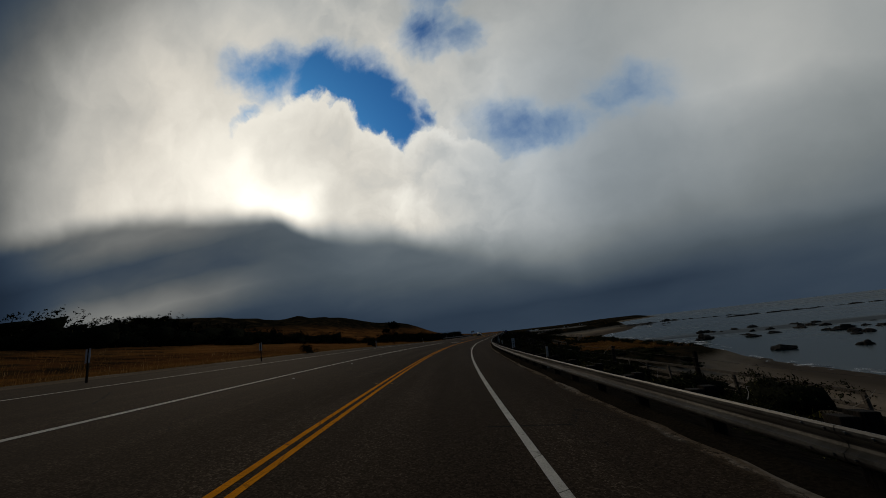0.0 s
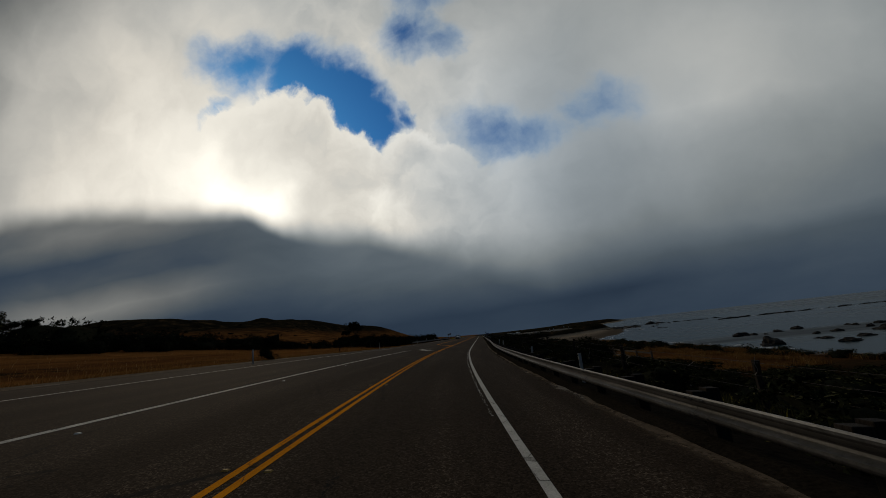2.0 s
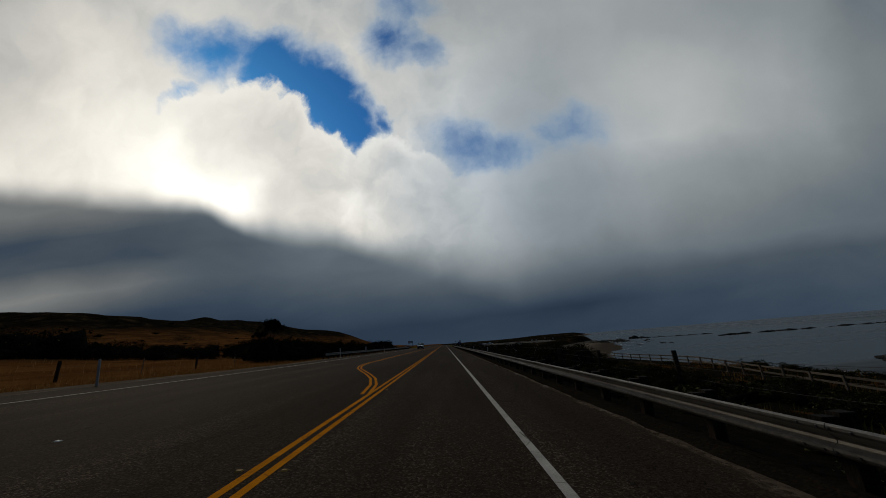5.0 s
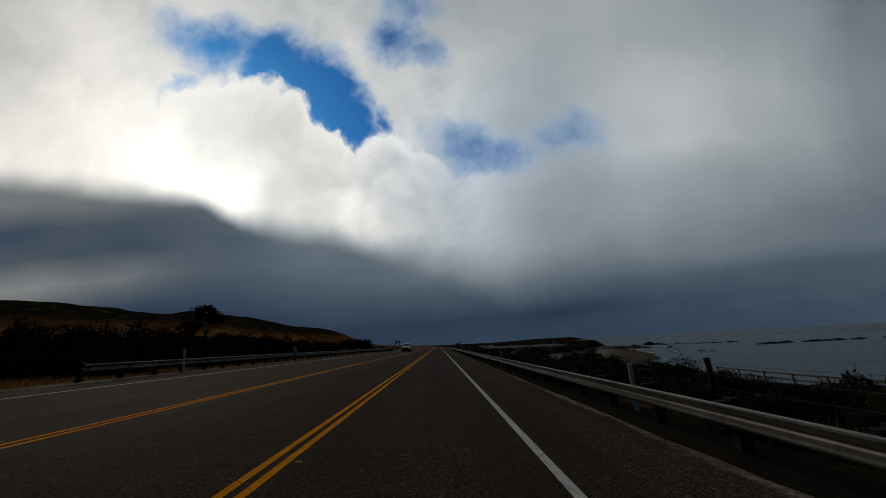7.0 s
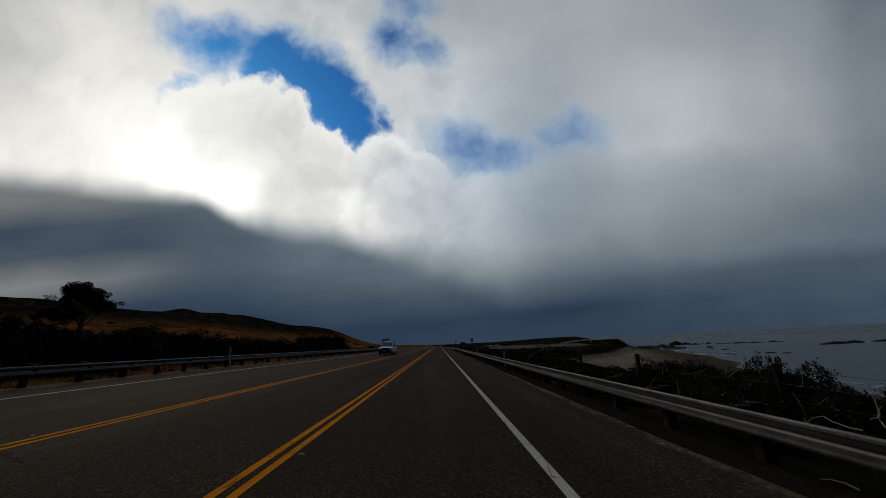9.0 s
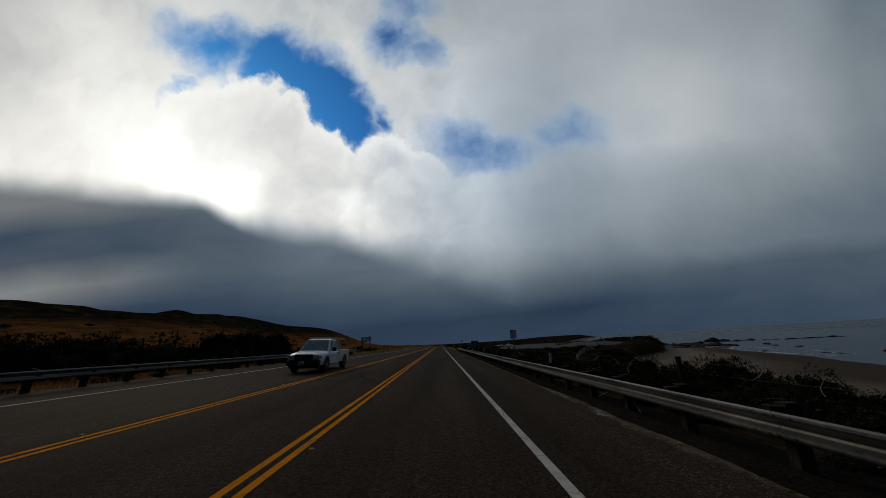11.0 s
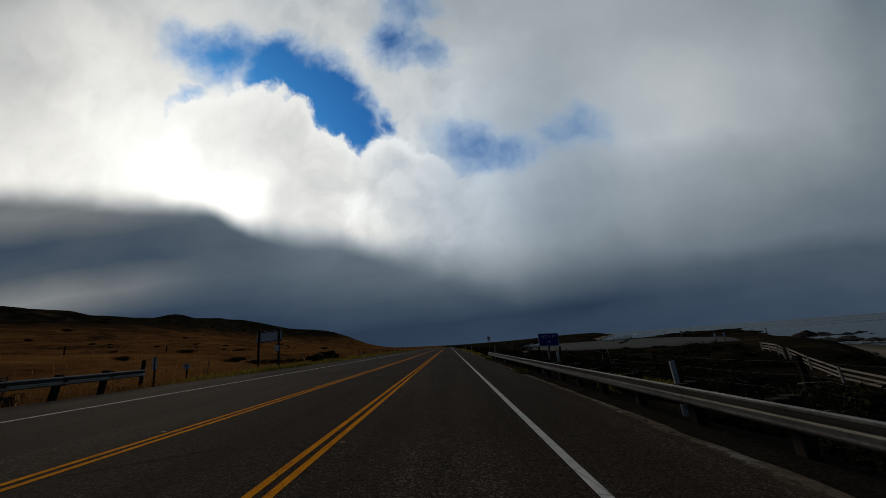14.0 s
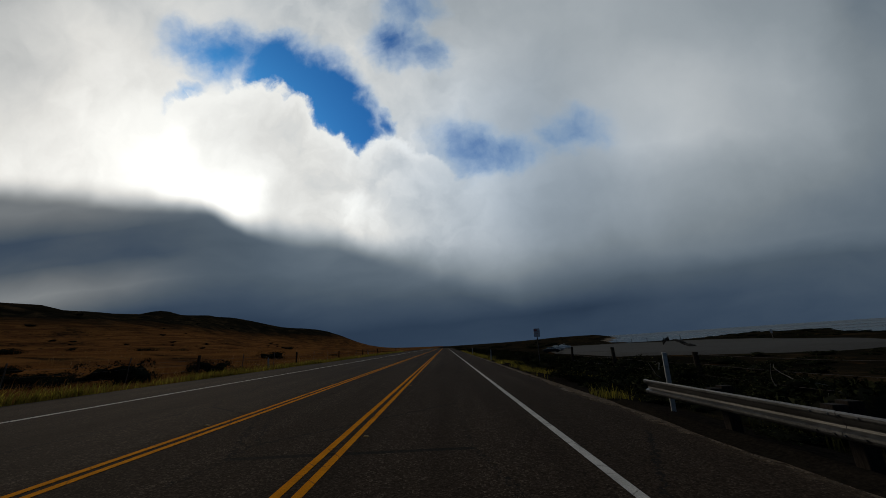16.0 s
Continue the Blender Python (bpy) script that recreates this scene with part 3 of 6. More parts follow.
def ground_pose(side, y, sink=0.0, turn=0.0):
    return Matrix.Translation((bend(y) + side, y, land(side, y) - sink)) @ Matrix.Rotation(road_turn(y) + turn, 4, "Z")


def strip(name, left, right, up, ys, material):
    """A painted or paved strip along the road; left and right give its edges at y."""
    verts = [on_road(f(y), y, up) for y in ys for f in (left, right)]
    faces = [(2 * j, 2 * j + 1, 2 * j + 3, 2 * j + 2) for j in range(len(ys) - 1)]
    return mesh_of(name, verts, faces, material)


# ---- plan of the road: side (metres right of the driving line) by y ----
LEFT_WHITE = [(-120, -13.6), (60, -13.5), (101, -13.1), (150, -12.3), (200, -11.1), (232, -10.45), (300, -9.8), (520, -9.4)]
SECOND_YELLOW = [(100, -6.9), (125, -6.85), (190, -5.8), (240, -5.15), (520, -4.7)]
SHOULDER = [(-120, -18.9), (70, -18.8), (105, -16.2), (200, -14.6), (245, -13.8), (520, -12.6)]
LEFT_RAIL = [(90, -16.0), (120, -15.6), (195, -14.2), (212, -14.5), (222, -15.4)]
BEACH_TOP = [(-200, 20), (40, 21), (54, 37), (112, 38), (136, 37), (150, 31), (190, 31), (222, 33), (240, 46), (258, 66), (300, 94), (330, 114), (352, 119), (374, 84), (420, 95), (1400, 545), (5000, 600)]
SHORE = [(-200, 38), (50, 40), (89, 47), (110, 47), (145, 42), (174, 48), (205, 66), (230, 86), (280, 106), (330, 126), (352, 132), (374, 98), (420, 108), (1400, 565), (1480, 300), (5000, 300)]
RISE = [(-200, 0.055), (130, 0.040), (200, 0.015), (5000, 0.008)]
SEA_LEVEL = -6.5


def crest(y):
    """How far the far end of the road sinks out of sight."""
    return -0.00006 * max(0.0, min(y, 600.0) - 430.0) ** 2


def land(side, y):
    """Height of the ground beside the road."""
    x = bend(y) + side
    wobble = noise.noise((x * 0.05, y * 0.05, 0.0))
    z = -side * bank(y) * (1 - ease(6, 16, side)) - 0.06
    if side < 0:
        z = -max(side, -22.0) * bank(y) - 0.06 + along(RISE, y) * (min(-side, 80.0) - min(-side, 22.0))
        d = along(SHOULDER, y) - side
        if d > 0:
            z += -0.35 * ease(0, 2.5, d) + 0.25 * wobble * ease(4, 15, d) + 0.022 * max(0.0, d - 12) + 2.3 * ease(14, 44, d) * ease(140, 200, y)
            foot = -70 - 0.16 * max(0.0, y)
            tall = along([(-3000, 24), (0, 25), (300, 28), (480, 46), (580, 80), (680, 104), (1000, 106), (1300, 108), (1550, 80), (1900, 30), (2600, 12), (5000, 8)], y)
            ridge = ease(0, 500, foot - x)
            z += tall * ridge * (1 + 0.35 * noise.noise((x * 0.0032, y * 0.0032, 3.0)) + 0.10 * noise.noise((x * 0.011, y * 0.011, 5.0)) + 0.05 * noise.noise((x * 0.03, y * 0.03, 9.0)))
            peak = math.exp(-((x + 634) / 130) ** 2 - ((y - 1295) / 170) ** 2)
            z += 58 * math.exp(-((x + 440) / 140) ** 2 - ((y - 1450) / 200) ** 2) + 2.6 * ease(8, 60, d) * (1 - ease(85, 150, y))
            z += 22 * peak - 0.022 * max(0.0, d - 12) * ease(60, 400, d) * 0.6
    elif side > 3.8:
        top, edge = along(BEACH_TOP, y), along(SHORE, y)
        z += -0.25 * ease(4.0, 6.5, side) - (1.8 + 1.4 * (1 - ease(222, 242, y))) * ease(6.5, 17.0 + 5.0 * ease(42, 56, y), side) + 0.3 * wobble * ease(6, 14, side)
        dune = 1.5 * math.exp(-((side - 99) / 19) ** 2 - ((y - 324) / 32) ** 2)
        z += dune * (1 + 0.3 * wobble) * ease(40, 52, side)
        z += 9 * ease(500, 1200, y) * ease(0.1 * y, 0.3 * y, side)
        fall = ease(top - 5, top + 5, side)
        shelf = SEA_LEVEL + 1.2 - 1.2 * min(1.0, max(0.0, (side - top) / max(3.0, edge - top))) - 4.0 * ease(edge, edge + 40, side)
        z = z * (1 - fall) + (shelf + 0.12 * wobble) * fall
    return z + crest(y)


def build_ground():
    far = [-4800, -3600, -2600, -2000, -1600, -1300] + steps(-1150, -250, 36) + [-228, -210, -192, -175, -150, -128, -110, -95, -82, -71, -62, -54, -47, -41, -36, -32, -28.5, -25.5, -23, -21, -19.5, -18.4, -17.4, -16.4, -15.4, -14.4, -13.4, -12.4, -11.4, -10]
    near = [-5, 0, 3.7, 3.9, 4.2, 4.6, 5, 5.7, 6.5, 7.5, 8.5, 9.5, 11, 12.5, 14, 16, 18] + steps(20, 130, 3) + [135, 142, 150, 160, 175, 195, 220, 260, 310, 380, 460, 560, 700, 900, 1300, 2000, 3200, 4800]
    xs = far + near
    ys = [-4000, -2000, -900, -450, -250, -150] + steps(-100, 350, 3) + steps(358, 520, 9) + steps(540, 1500, 24) + [1560, 1650, 1750, 1900, 2100, 2400, 2800, 3400, 4200, 4900]
    verts = [(bend(y) + x, y, land(x, y)) for y in ys for x in xs]
    n = len(xs)
    faces = [(j * n + i, j * n + i + 1, (j + 1) * n + i + 1, (j + 1) * n + i) for j in range(len(ys) - 1) for i in range(n - 1)]
    tagged(new("ground", mesh_of("ground", verts, faces, GROUND, True)), "dry golden grass, dark scrub and a pale sandy beach", "ground", kind="structure")


build_ground()
tagged(new("water", mesh_of("water", [(20, -4000, SEA_LEVEL), (4900, -4000, SEA_LEVEL), (4900, 4950, SEA_LEVEL), (20, 4950, SEA_LEVEL)], [(0, 1, 2, 3)], SEA)), "calm grey-blue sea with dark kelp streaks", "sea", kind="structure")

ROAD_YS = steps(-110, 430, 2.5) + steps(440, 620, 12)


def road_up(y):
    return crest(y)


def build_road():
    sides = [lambda y: along(SHOULDER, y), lambda y: along(LEFT_WHITE, y), lambda y: -5.0, lambda y: 0.0, lambda y: 3.76, lambda y: 3.80]
    ups = [-0.05, 0, 0, 0, 0, -0.10]
    verts = [on_road(f(y), y, u + road_up(y)) for y in ROAD_YS for f, u in zip(sides, ups)]
    n = len(sides)
    faces = [(j * n + i, j * n + i + 1, (j + 1) * n + i + 1, (j + 1) * n + i) for j in range(len(ROAD_YS) - 1) for i in range(n - 1)]
    tagged(new("road", mesh_of("road", verts, faces, ASPHALT)), "worn dark asphalt highway with wide paved shoulders", "road", kind="structure")


build_road()


def paint_line(name, side, width, a, b, material, label):
    """A painted line; side is a number or a table by y."""
    at = (lambda y: side) if isinstance(side, (int, float)) else (lambda y: along(side, y))
    me = strip(name, lambda y: at(y) - width / 2, lambda y: at(y) + width / 2, 0.006, steps(a, b, 2.5), material)
    return tagged(new(name, me), label, "road marking", kind="structure")


paint_line("edge_line", [(-110, 1.24), (40, 1.25), (90, 1.32), (430, 1.33)], 0.135, -110, 430, WHITE, "solid white painted edge line on asphalt")
paint_line("edge_line", LEFT_WHITE, 0.15, -110, 430, WHITE, "solid white painted edge line on asphalt")
paint_line("lane_line", [(-120, -7.7), (20, -7.6), (72, -6.8)], 0.2, -110, 71, WHITE, "solid white painted turning lane line")
for off in (-0.115, 0.115):
    paint_line("centre_line", -2.28 + off, 0.115, -110, 430, YELLOW, "double yellow painted centre line on asphalt")
    shifted = [(83.5, -2.52 + off), (86.5, -2.85 + off), (89.5, -3.6 + off), (93, -4.9 + off), (97, -6.3 + off), (102, -6.9 + off)] + [(y, s + off) for y, s in SECOND_YELLOW[1:]]
    paint_line("median_line", shifted, 0.115, 83.5, 430, YELLOW, "double yellow painted median line on asphalt")


def worn_paint(at, a, b, width, count, seed):
    """What is left of an older line: loose flakes of white paint."""
    rng = random.Random(seed)
    verts, faces = [], []
    for _ in range(count):
        y = rng.uniform(a, b)
        if noise.noise((y * 0.8, 4.0, 0.0)) < rng.uniform(-0.5, 0.2):
            continue
        s, n = along(at, y) + rng.uniform(-0.5, 0.5) * width, len(verts)
        r, turn = rng.uniform(0.005, 0.016), rng.uniform(0, 6.28)
        verts += [on_road(s + r * math.cos(turn + k), y + 1.5 * r * math.sin(turn + k), 0.005) for k in (0, 1.2, 2.7, 4.1, 5.3)]
        faces.append(tuple(range(n, n + 5)))
    tagged(new("paint_flakes", mesh_of("paint_flakes", verts, faces, WHITE)), "flaked remains of an older white edge line", "road marking", kind="stuff")


worn_paint([(30, 1.07), (50, 1.08), (72, 1.18)], 36, 70, 0.05, 2000, 31)


def build_arrow():
    """A white merge arrow: a curved stem with a head that points to the right lane."""
    stem = [(-4.75, 74.6), (-5.2, 73.6), (-5.35, 72.4), (-5.05, 71.2), (-4.5, 70.5), (-3.95, 70.2)]
    bm = bmesh.new()
    rows = []
    for i, (s, y) in enumerate(stem):
        a, b = stem[max(i - 1, 0)], stem[min(i + 1, len(stem) - 1)]
        d = Vector((b[0] - a[0], b[1] - a[1])).normalized()
        w = 0.22 if i < 3 else 0.28
        rows.append([bm.verts.new(on_road(s - d.y * k * w, y + d.x * k * w * 1.6, 0.007)) for k in (-1, 1)])
    for r, q in zip(rows, rows[1:]):
        bm.faces.new((r[0], r[1], q[1], q[0]))
    head = [(-4.15, 71.35), (-3.1, 69.9), (-4.35, 69.1)]
    bm.faces.new([bm.verts.new(on_road(s, y, 0.0075)) for s, y in head])
    tagged(new("arrow_marking", mesh_bm("arrow_marking", bm, WHITE)), "white painted merge arrow on asphalt", "road marking", kind="structure")


build_arrow()


def build_dike():
    """A low asphalt dike under the right guardrail and the sandy strip before it."""
    ys = steps(-100, 241, 0.4)
    prof = [(3.70, 0.004), (3.82, 0.05), (3.92, 0.085), (4.06, 0.08), (4.20, -0.03), (4.3, -0.2)]
    verts = []
    for y in ys:
        j = 0.03 * noise.noise((y * 0.6, 2.0, 0.0))
        rag = 0.16 * noise.noise((y * 0.31, 5.0, 0.0)) + 0.10 * noise.noise((y * 1.3, 7.0, 0.0))
        verts += [on_road(s + (j if i else rag - 0.04), y, u * (1 + 2 * j)) for i, (s, u) in enumerate(prof)]
    n = len(prof)
    faces = [(j * n + i, j * n + i + 1, (j + 1) * n + i + 1, (j + 1) * n + i) for j in range(len(ys) - 1) for i in range(n - 1)]
    tagged(new("dike", mesh_of("dike", verts, faces, TAR)), "low asphalt dike along the guardrail", "curb", kind="structure")
    ys = steps(-100, 300, 0.7)
    ragged = lambda y: 2.2
    me = strip("verge", ragged, lambda y: 3.70 if y < 241 else 3.79, 0.004, ys, CONCRETE)
    tagged(new("verge", me), "windblown sandy dirt at the asphalt edge", "verge", kind="structure")
    ragged = lambda y: along(SHOULDER, y) + 1.6
    verts = []
    for y in ys:
        e, r = along(SHOULDER, y), ragged(y)
        share = (r - e) / (along(LEFT_WHITE, y) - e)
        verts += [on_road(e - 0.35, y, -0.054), on_road(r, y, -0.05 * (1 - share) + 0.005)]
    tagged(new("verge", mesh_of("verge", verts, [(2 * j, 2 * j + 1, 2 * j + 3, 2 * j + 2) for j in range(len(ys) - 1)], CONCRETE)), "windblown sandy dirt at the asphalt edge", "verge", kind="structure")


build_dike()


def build_lot():
    """The pale paved car park on the bluff."""
    outline = [(27, 286), (36, 278), (50, 273), (63, 273), (75, 290), (80, 312), (74, 332), (68, 352), (60, 372), (44, 376), (33, 352), (27, 318)]
    rings = []
    bm = bmesh.new()
    centre = (52, 316)
    for k in (0.0, 0.25, 0.5, 0.75, 0.9, 1.0):
        ring = []
        for i in range(48):
            a = i / 48 * len(outline)
            p, q = outline[int(a) % len(outline)], outline[(int(a) + 1) % len(outline)]
            s, y = p[0] + (q[0] - p[0]) * (a % 1), p[1] + (q[1] - p[1]) * (a % 1)
            s, y = centre[0] + (s - centre[0]) * k, centre[1] + (y - centre[1]) * k
            ring.append(bm.verts.new((bend(y) + s, y, land(s, y) + (0.35 if k < 1 else -0.2))))
            if k == 0:
                break
        rings.append(ring)
    for r, q in zip(rings, rings[1:]):
        for i in range(48):
            if len(r) == 1:
                bm.faces.new((r[0], q[i], q[(i + 1) % 48]))
            else:
                bm.faces.new((r[i], q[i], q[(i + 1) % 48], r[(i + 1) % 48]))
    bmesh.ops.recalc_face_normals(bm, faces=bm.faces[:])
    tagged(new("car_park", mesh_bm("car_park", bm, LOT, True)), "pale paved viewpoint car park on the bluff", "car park", kind="structure")


build_lot()


def foam_strip(points, width, seed, label):
    """A low ridge of broken white water along a line of points on the sea."""
    rng = random.Random(seed)
    verts, faces = [], []
    for (x0, y0), (x1, y1) in zip(points, points[1:]):
        length = math.hypot(x1 - x0, y1 - y0)
        n = max(2, int(length / 2.0))
        px, py = -(y1 - y0) / length, (x1 - x0) / length
        for i in range(n):
            t = i / n
            for e, up in ((-0.5, 0.02), (-0.1, 0.16), (0.5, 0.03)):
                j = e * width * rng.uniform(0.6, 1.4)
                verts.append((x0 + (x1 - x0) * t + px * j, y0 + (y1 - y0) * t + py * j, SEA_LEVEL + up))
    rows = len(verts) // 3
    for i in range(rows - 1):
        k = 3 * i
        faces += [(k, k + 1, k + 4, k + 3), (k + 1, k + 2, k + 5, k + 4)]
    tagged(new("surf", mesh_of("surf", verts, faces, FOAM, True)), label, "surf", kind="stuff")


foam_strip([(bend(y) + along(SHORE, y) + 3 + 2 * math.sin(y * 0.09), y) for y in steps(20, 340, 8)], 2.6, 1, "thin white wash along the waterline")
foam_strip([(bend(y) + along(SHORE, y) + 9 + 3 * math.sin(y * 0.05 + 1), y) for y in steps(90, 330, 8)], 1.8, 2, "small white breakers close to the beach")
foam_strip([(78, 84), (95, 92), (112, 90), (130, 96)], 3.0, 3, "white water among the near rocks")
foam_strip([(176, 282), (210, 276), (260, 270), (330, 268)], 5.0, 4, "white water breaking on the reef")
foam_strip([(112, 396), (150, 420), (190, 430), (215, 428)], 5.0, 5, "a white breaker offshore")
foam_strip([(240, 560), (300, 600), (420, 610)], 6.0, 6, "far white breakers offshore")
foam_strip([(330, 900), (400, 930), (520, 960)], 8.0, 7, "far white breakers offshore")


# ---- guardrails ----
def w_beam(length):
    """A corrugated steel beam along +y whose face looks to -x; its lower edge is at z 0."""
    front = [(0.022, 0.0), (0.004, 0.020), (0.0, 0.045), (0.006, 0.078), (0.074, 0.116), (0.083, 0.145), (0.074, 0.172), (0.008, 0.236), (0.0, 0.262), (0.004, 0.290), (0.022, 0.312)]
    ring = front + [(d + 0.006, z) for d, z in reversed(front)]
    n = len(ring)
    verts = [(d + (0.005 if y > length - 0.4 else 0.0), y, z) for y in (0.0, length - 0.36, length - 0.34, length) for d, z in ring]
    faces = [(j * n + i, (j + 1) * n + i, (j + 1) * n + (i + 1) % n, j * n + (i + 1) % n) for j in range(3) for i in range(n)]
    faces += [tuple(range(n)), tuple(range(3 * n, 4 * n))[::-1]]
    for y in (0.08, 0.28, 3.58, 3.78):
        for z in (0.045, 0.267):
            k = len(verts)
            for a in range(6):
                verts.append((-0.001, y + 0.016 * math.cos(a * math.pi / 3), z + 0.016 * math.sin(a * math.pi / 3)))
            for a in range(6):
                verts.append((-0.014, y + 0.012 * math.cos(a * math.pi / 3), z + 0.012 * math.sin(a * math.pi / 3)))
            faces += [(k + a, k + (a + 1) % 6, k + 6 + (a + 1) % 6, k + 6 + a) for a in range(6)] + [tuple(k + 6 + a for a in range(6))]
    return mesh_of("rail_beam", verts, faces, STEEL)


BEAM = w_beam(3.90)
RAIL_POST = box("post", POSTWOOD, 0.20, 0.15, 1.06, (0, 0, 0.13), 0.012)
BLOCKOUT = box("blockout", POSTWOOD, 0.20, 0.15, 0.36, (0, 0, 0), 0.012)


def guardrail(name, side_at, a, count, top, facing, label):
    """A run of W-beam guardrail; facing 1: its face looks to -x, -1: to +x."""
    root = thing(name, Matrix.Translation(on_road(side_at(a), a)), label, "guardrail")
    back = root.matrix_world.inverted()
    jitter = random.Random(count)
    for i in range(count):
        y0, y1 = a + 3.81 * i, a + 3.81 * (i + 1)
        p, q = Vector(on_road(side_at(y0), y0, top - 0.312)), Vector(on_road(side_at(y1), y1, top - 0.312))
        d = q - p
        if facing > 0:
            m = Matrix.Translation(p) @ Matrix.Rotation(-math.atan2(d.x, d.y), 4, "Z") @ Matrix.Rotation(math.asin(d.z / d.length), 4, "X")
        else:
            m = Matrix.Translation(q) @ Matrix.Rotation(math.pi - math.atan2(d.x, d.y), 4, "Z") @ Matrix.Rotation(-math.asin(d.z / d.length), 4, "X")
        part("rail_beam", BEAM, root, back @ m)
        for k in (0, 1):
            y = y0 + 0.18 + 1.905 * k
            post = part("post", RAIL_POST, root, back @ road_pose(side_at(y) + facing * 0.40, y, top - 0.60) @ pose(0, 0, jitter.uniform(-0.02, 0.03), jitter.uniform(-1, 1), jitter.uniform(-1.2, 1.2), 0))
            part("blockout", BLOCKOUT, post, Matrix.Translation((-facing * 0.21, 0, 0.44)))
    return root


guardrail("guardrail", lambda y: 3.78 + 0.37 * ease(35, 90, y), -34.2, 72, 0.64, 1, "galvanized steel guardrail on dark wooden posts")
guardrail("guardrail", lambda y: along(LEFT_RAIL, y), 116.6, 27, 0.72, -1, "galvanized steel guardrail on dark wooden posts")


# ---- small road furniture ----
MARKER_MESH = {}
for key, mat in (("amber", AMBER), ("white", REFLECTOR)):
    bm = box_bm(0.09, 0.08, 0.016, (0, 0, 0.008))
    for v in bm.verts:
        if v.co.z > 0.010:
            v.co.x *= 0.75
            v.co.y *= 0.5
    MARKER_MESH[key] = mesh_bm("road_marker", bm, mat)


def road_marker(side, y, key, label):
    ob = new("road_marker", MARKER_MESH[key])
    ob.matrix_world = road_pose(side, y, 0.0015)
    tagged(ob, label, "road marker", "raised road markers")


for i in range(-24, 12):
    y = 186.9 + 7.32 * i
    road_marker(-2.0, y, "amber", "small amber raised marker beside the yellow lines")
    if y < 80:
        road_marker(-2.57, y, "amber", "small amber raised marker beside the yellow lines")
        road_marker(-6.6, y + 1.5, "white", "small white raised marker beside the turning lane line")
    elif y > 105:
        road_marker(along(SECOND_YELLOW, y) - 0.28, y + 1.0, "amber", "small amber raised marker beside the yellow lines")

PADDLE = box("blade", WHITE_PLASTIC, 0.10, 0.035, 1.05, (0, 0, 0.525), 0.008)
PLATE = box("reflector", REFLECTOR, 0.075, 0.006, 0.22, (0, 0, 0), 0.002)


def delineator(side, y, tall=1.0, lean=0.0, on_pavement=False):
    m = road_pose(side, y, -0.1) if on_pavement else ground_pose(side, y, 0.05)
    root = thing("delineator_post", m @ pose(0, 0, 0, 0, lean, 0), "white flexible roadside post with a reflector", "delineator", "roadside delineator posts")
    part("blade", PADDLE, root, Matrix.Diagonal((1.15, 1, tall, 1)))
    part("reflector", PLATE, root, Matrix.Translation((0, -0.022, tall * 0.9)))


for y, tall, lean in ((17.9, 1.05, 0), (41.6, 1.0, -3), (49.6, 1.0, 0), (65.8, 1.1, 0), (72.9, 1.1, 2), (110.4, 1.15, 0), (128.7, 1.15, 0), (156, 1.15, 0), (174.8, 1.2, 2), (197.5, 1.15, 0), (210.8, 1.15, -3), (219, 1.2, 1), (240.6, 1.35, 2), (268, 1.1, 0), (292, 1.1, 0)):
    delineator(4.95 if y < 245 else 4.3, y, tall, lean + (6 if y < 75 else 3))
for side, y, tall in ((-15.6, 53.4, 1.15), (-15.8, 88, 1.2), (-15.3, 121.8, 1.35), (-14.8, 154.5, 1.35), (-14.8, 259, 1.0), (-14.0, 290, 1.0)):
    delineator(side, y, tall, -6)


def reflector_post(side, y):
    """A dark steel channel post with two white reflector strips."""
    root = thing("reflector_post", ground_pose(side, y, 0.05) @ pose(0, 0, 0, 0, -6, 0), "dark steel roadside post with two white reflector strips", "delineator", "reflector posts")
    part("channel", box("channel", POSTWOOD, 0.07, 0.05, 1.55, (0, 0, 0.775), 0.006), root)
    for dx in (-0.075, 0.075):
        part("strip", box("strip", SIGN_WHITE, 0.075, 0.01, 0.62, (dx, -0.032, 1.23), 0.003), root)


reflector_post(-16.0, 11.6)
reflector_post(-15.6, 23.5)
reflector_post(-15.0, 136.6)
reflector_post(-13.9, 195.2)
reflector_post(-15.3, 220.2)


def letters(word, size, material, m, parent, name="letter"):
    """Words cut as thin flat letters, one mesh."""
    curve = bpy.data.curves.new("words", "FONT")
    curve.body, curve.size, curve.align_x, curve.align_y, curve.extrude = word, size, "CENTER", "CENTER", 0.001
    curve.resolution_u = 3
    ob = bpy.data.objects.new("words", curve)
    scene.collection.objects.link(ob)
    bpy.context.view_layer.update()
    me = bpy.data.meshes.new_from_object(ob.evaluated_get(bpy.context.evaluated_depsgraph_get()))
    bpy.data.objects.remove(ob)
    me.materials.clear()
    me.materials.append(material)
    return part(name, me, parent, m)


def flat_shape(name, pts, material, depth=0.002):
    """A thin plate in the xz plane that faces -y."""
    n = len(pts)
    verts = [(x, -depth, z) for x, z in pts] + [(x, 0, z) for x, z in pts]
    faces = [tuple(range(n)), tuple(range(2 * n - 1, n - 1, -1))] + [(i, n + i, n + (i + 1) % n, (i + 1) % n) for i in range(n)]
    return mesh_of(name, verts, faces, material)


def rounded(w, h, r, k=4):
    pts = []
    for cx, cz, a0 in ((w / 2 - r, -h / 2 + r, -90), (w / 2 - r, h / 2 - r, 0), (-w / 2 + r, h / 2 - r, 90), (-w / 2 + r, -h / 2 + r, 180)):
        for i in range(k + 1):
            a = radians(a0 + 90 * i / k)
            pts.append((cx + r * math.cos(a), cz + r * math.sin(a)))
    return pts


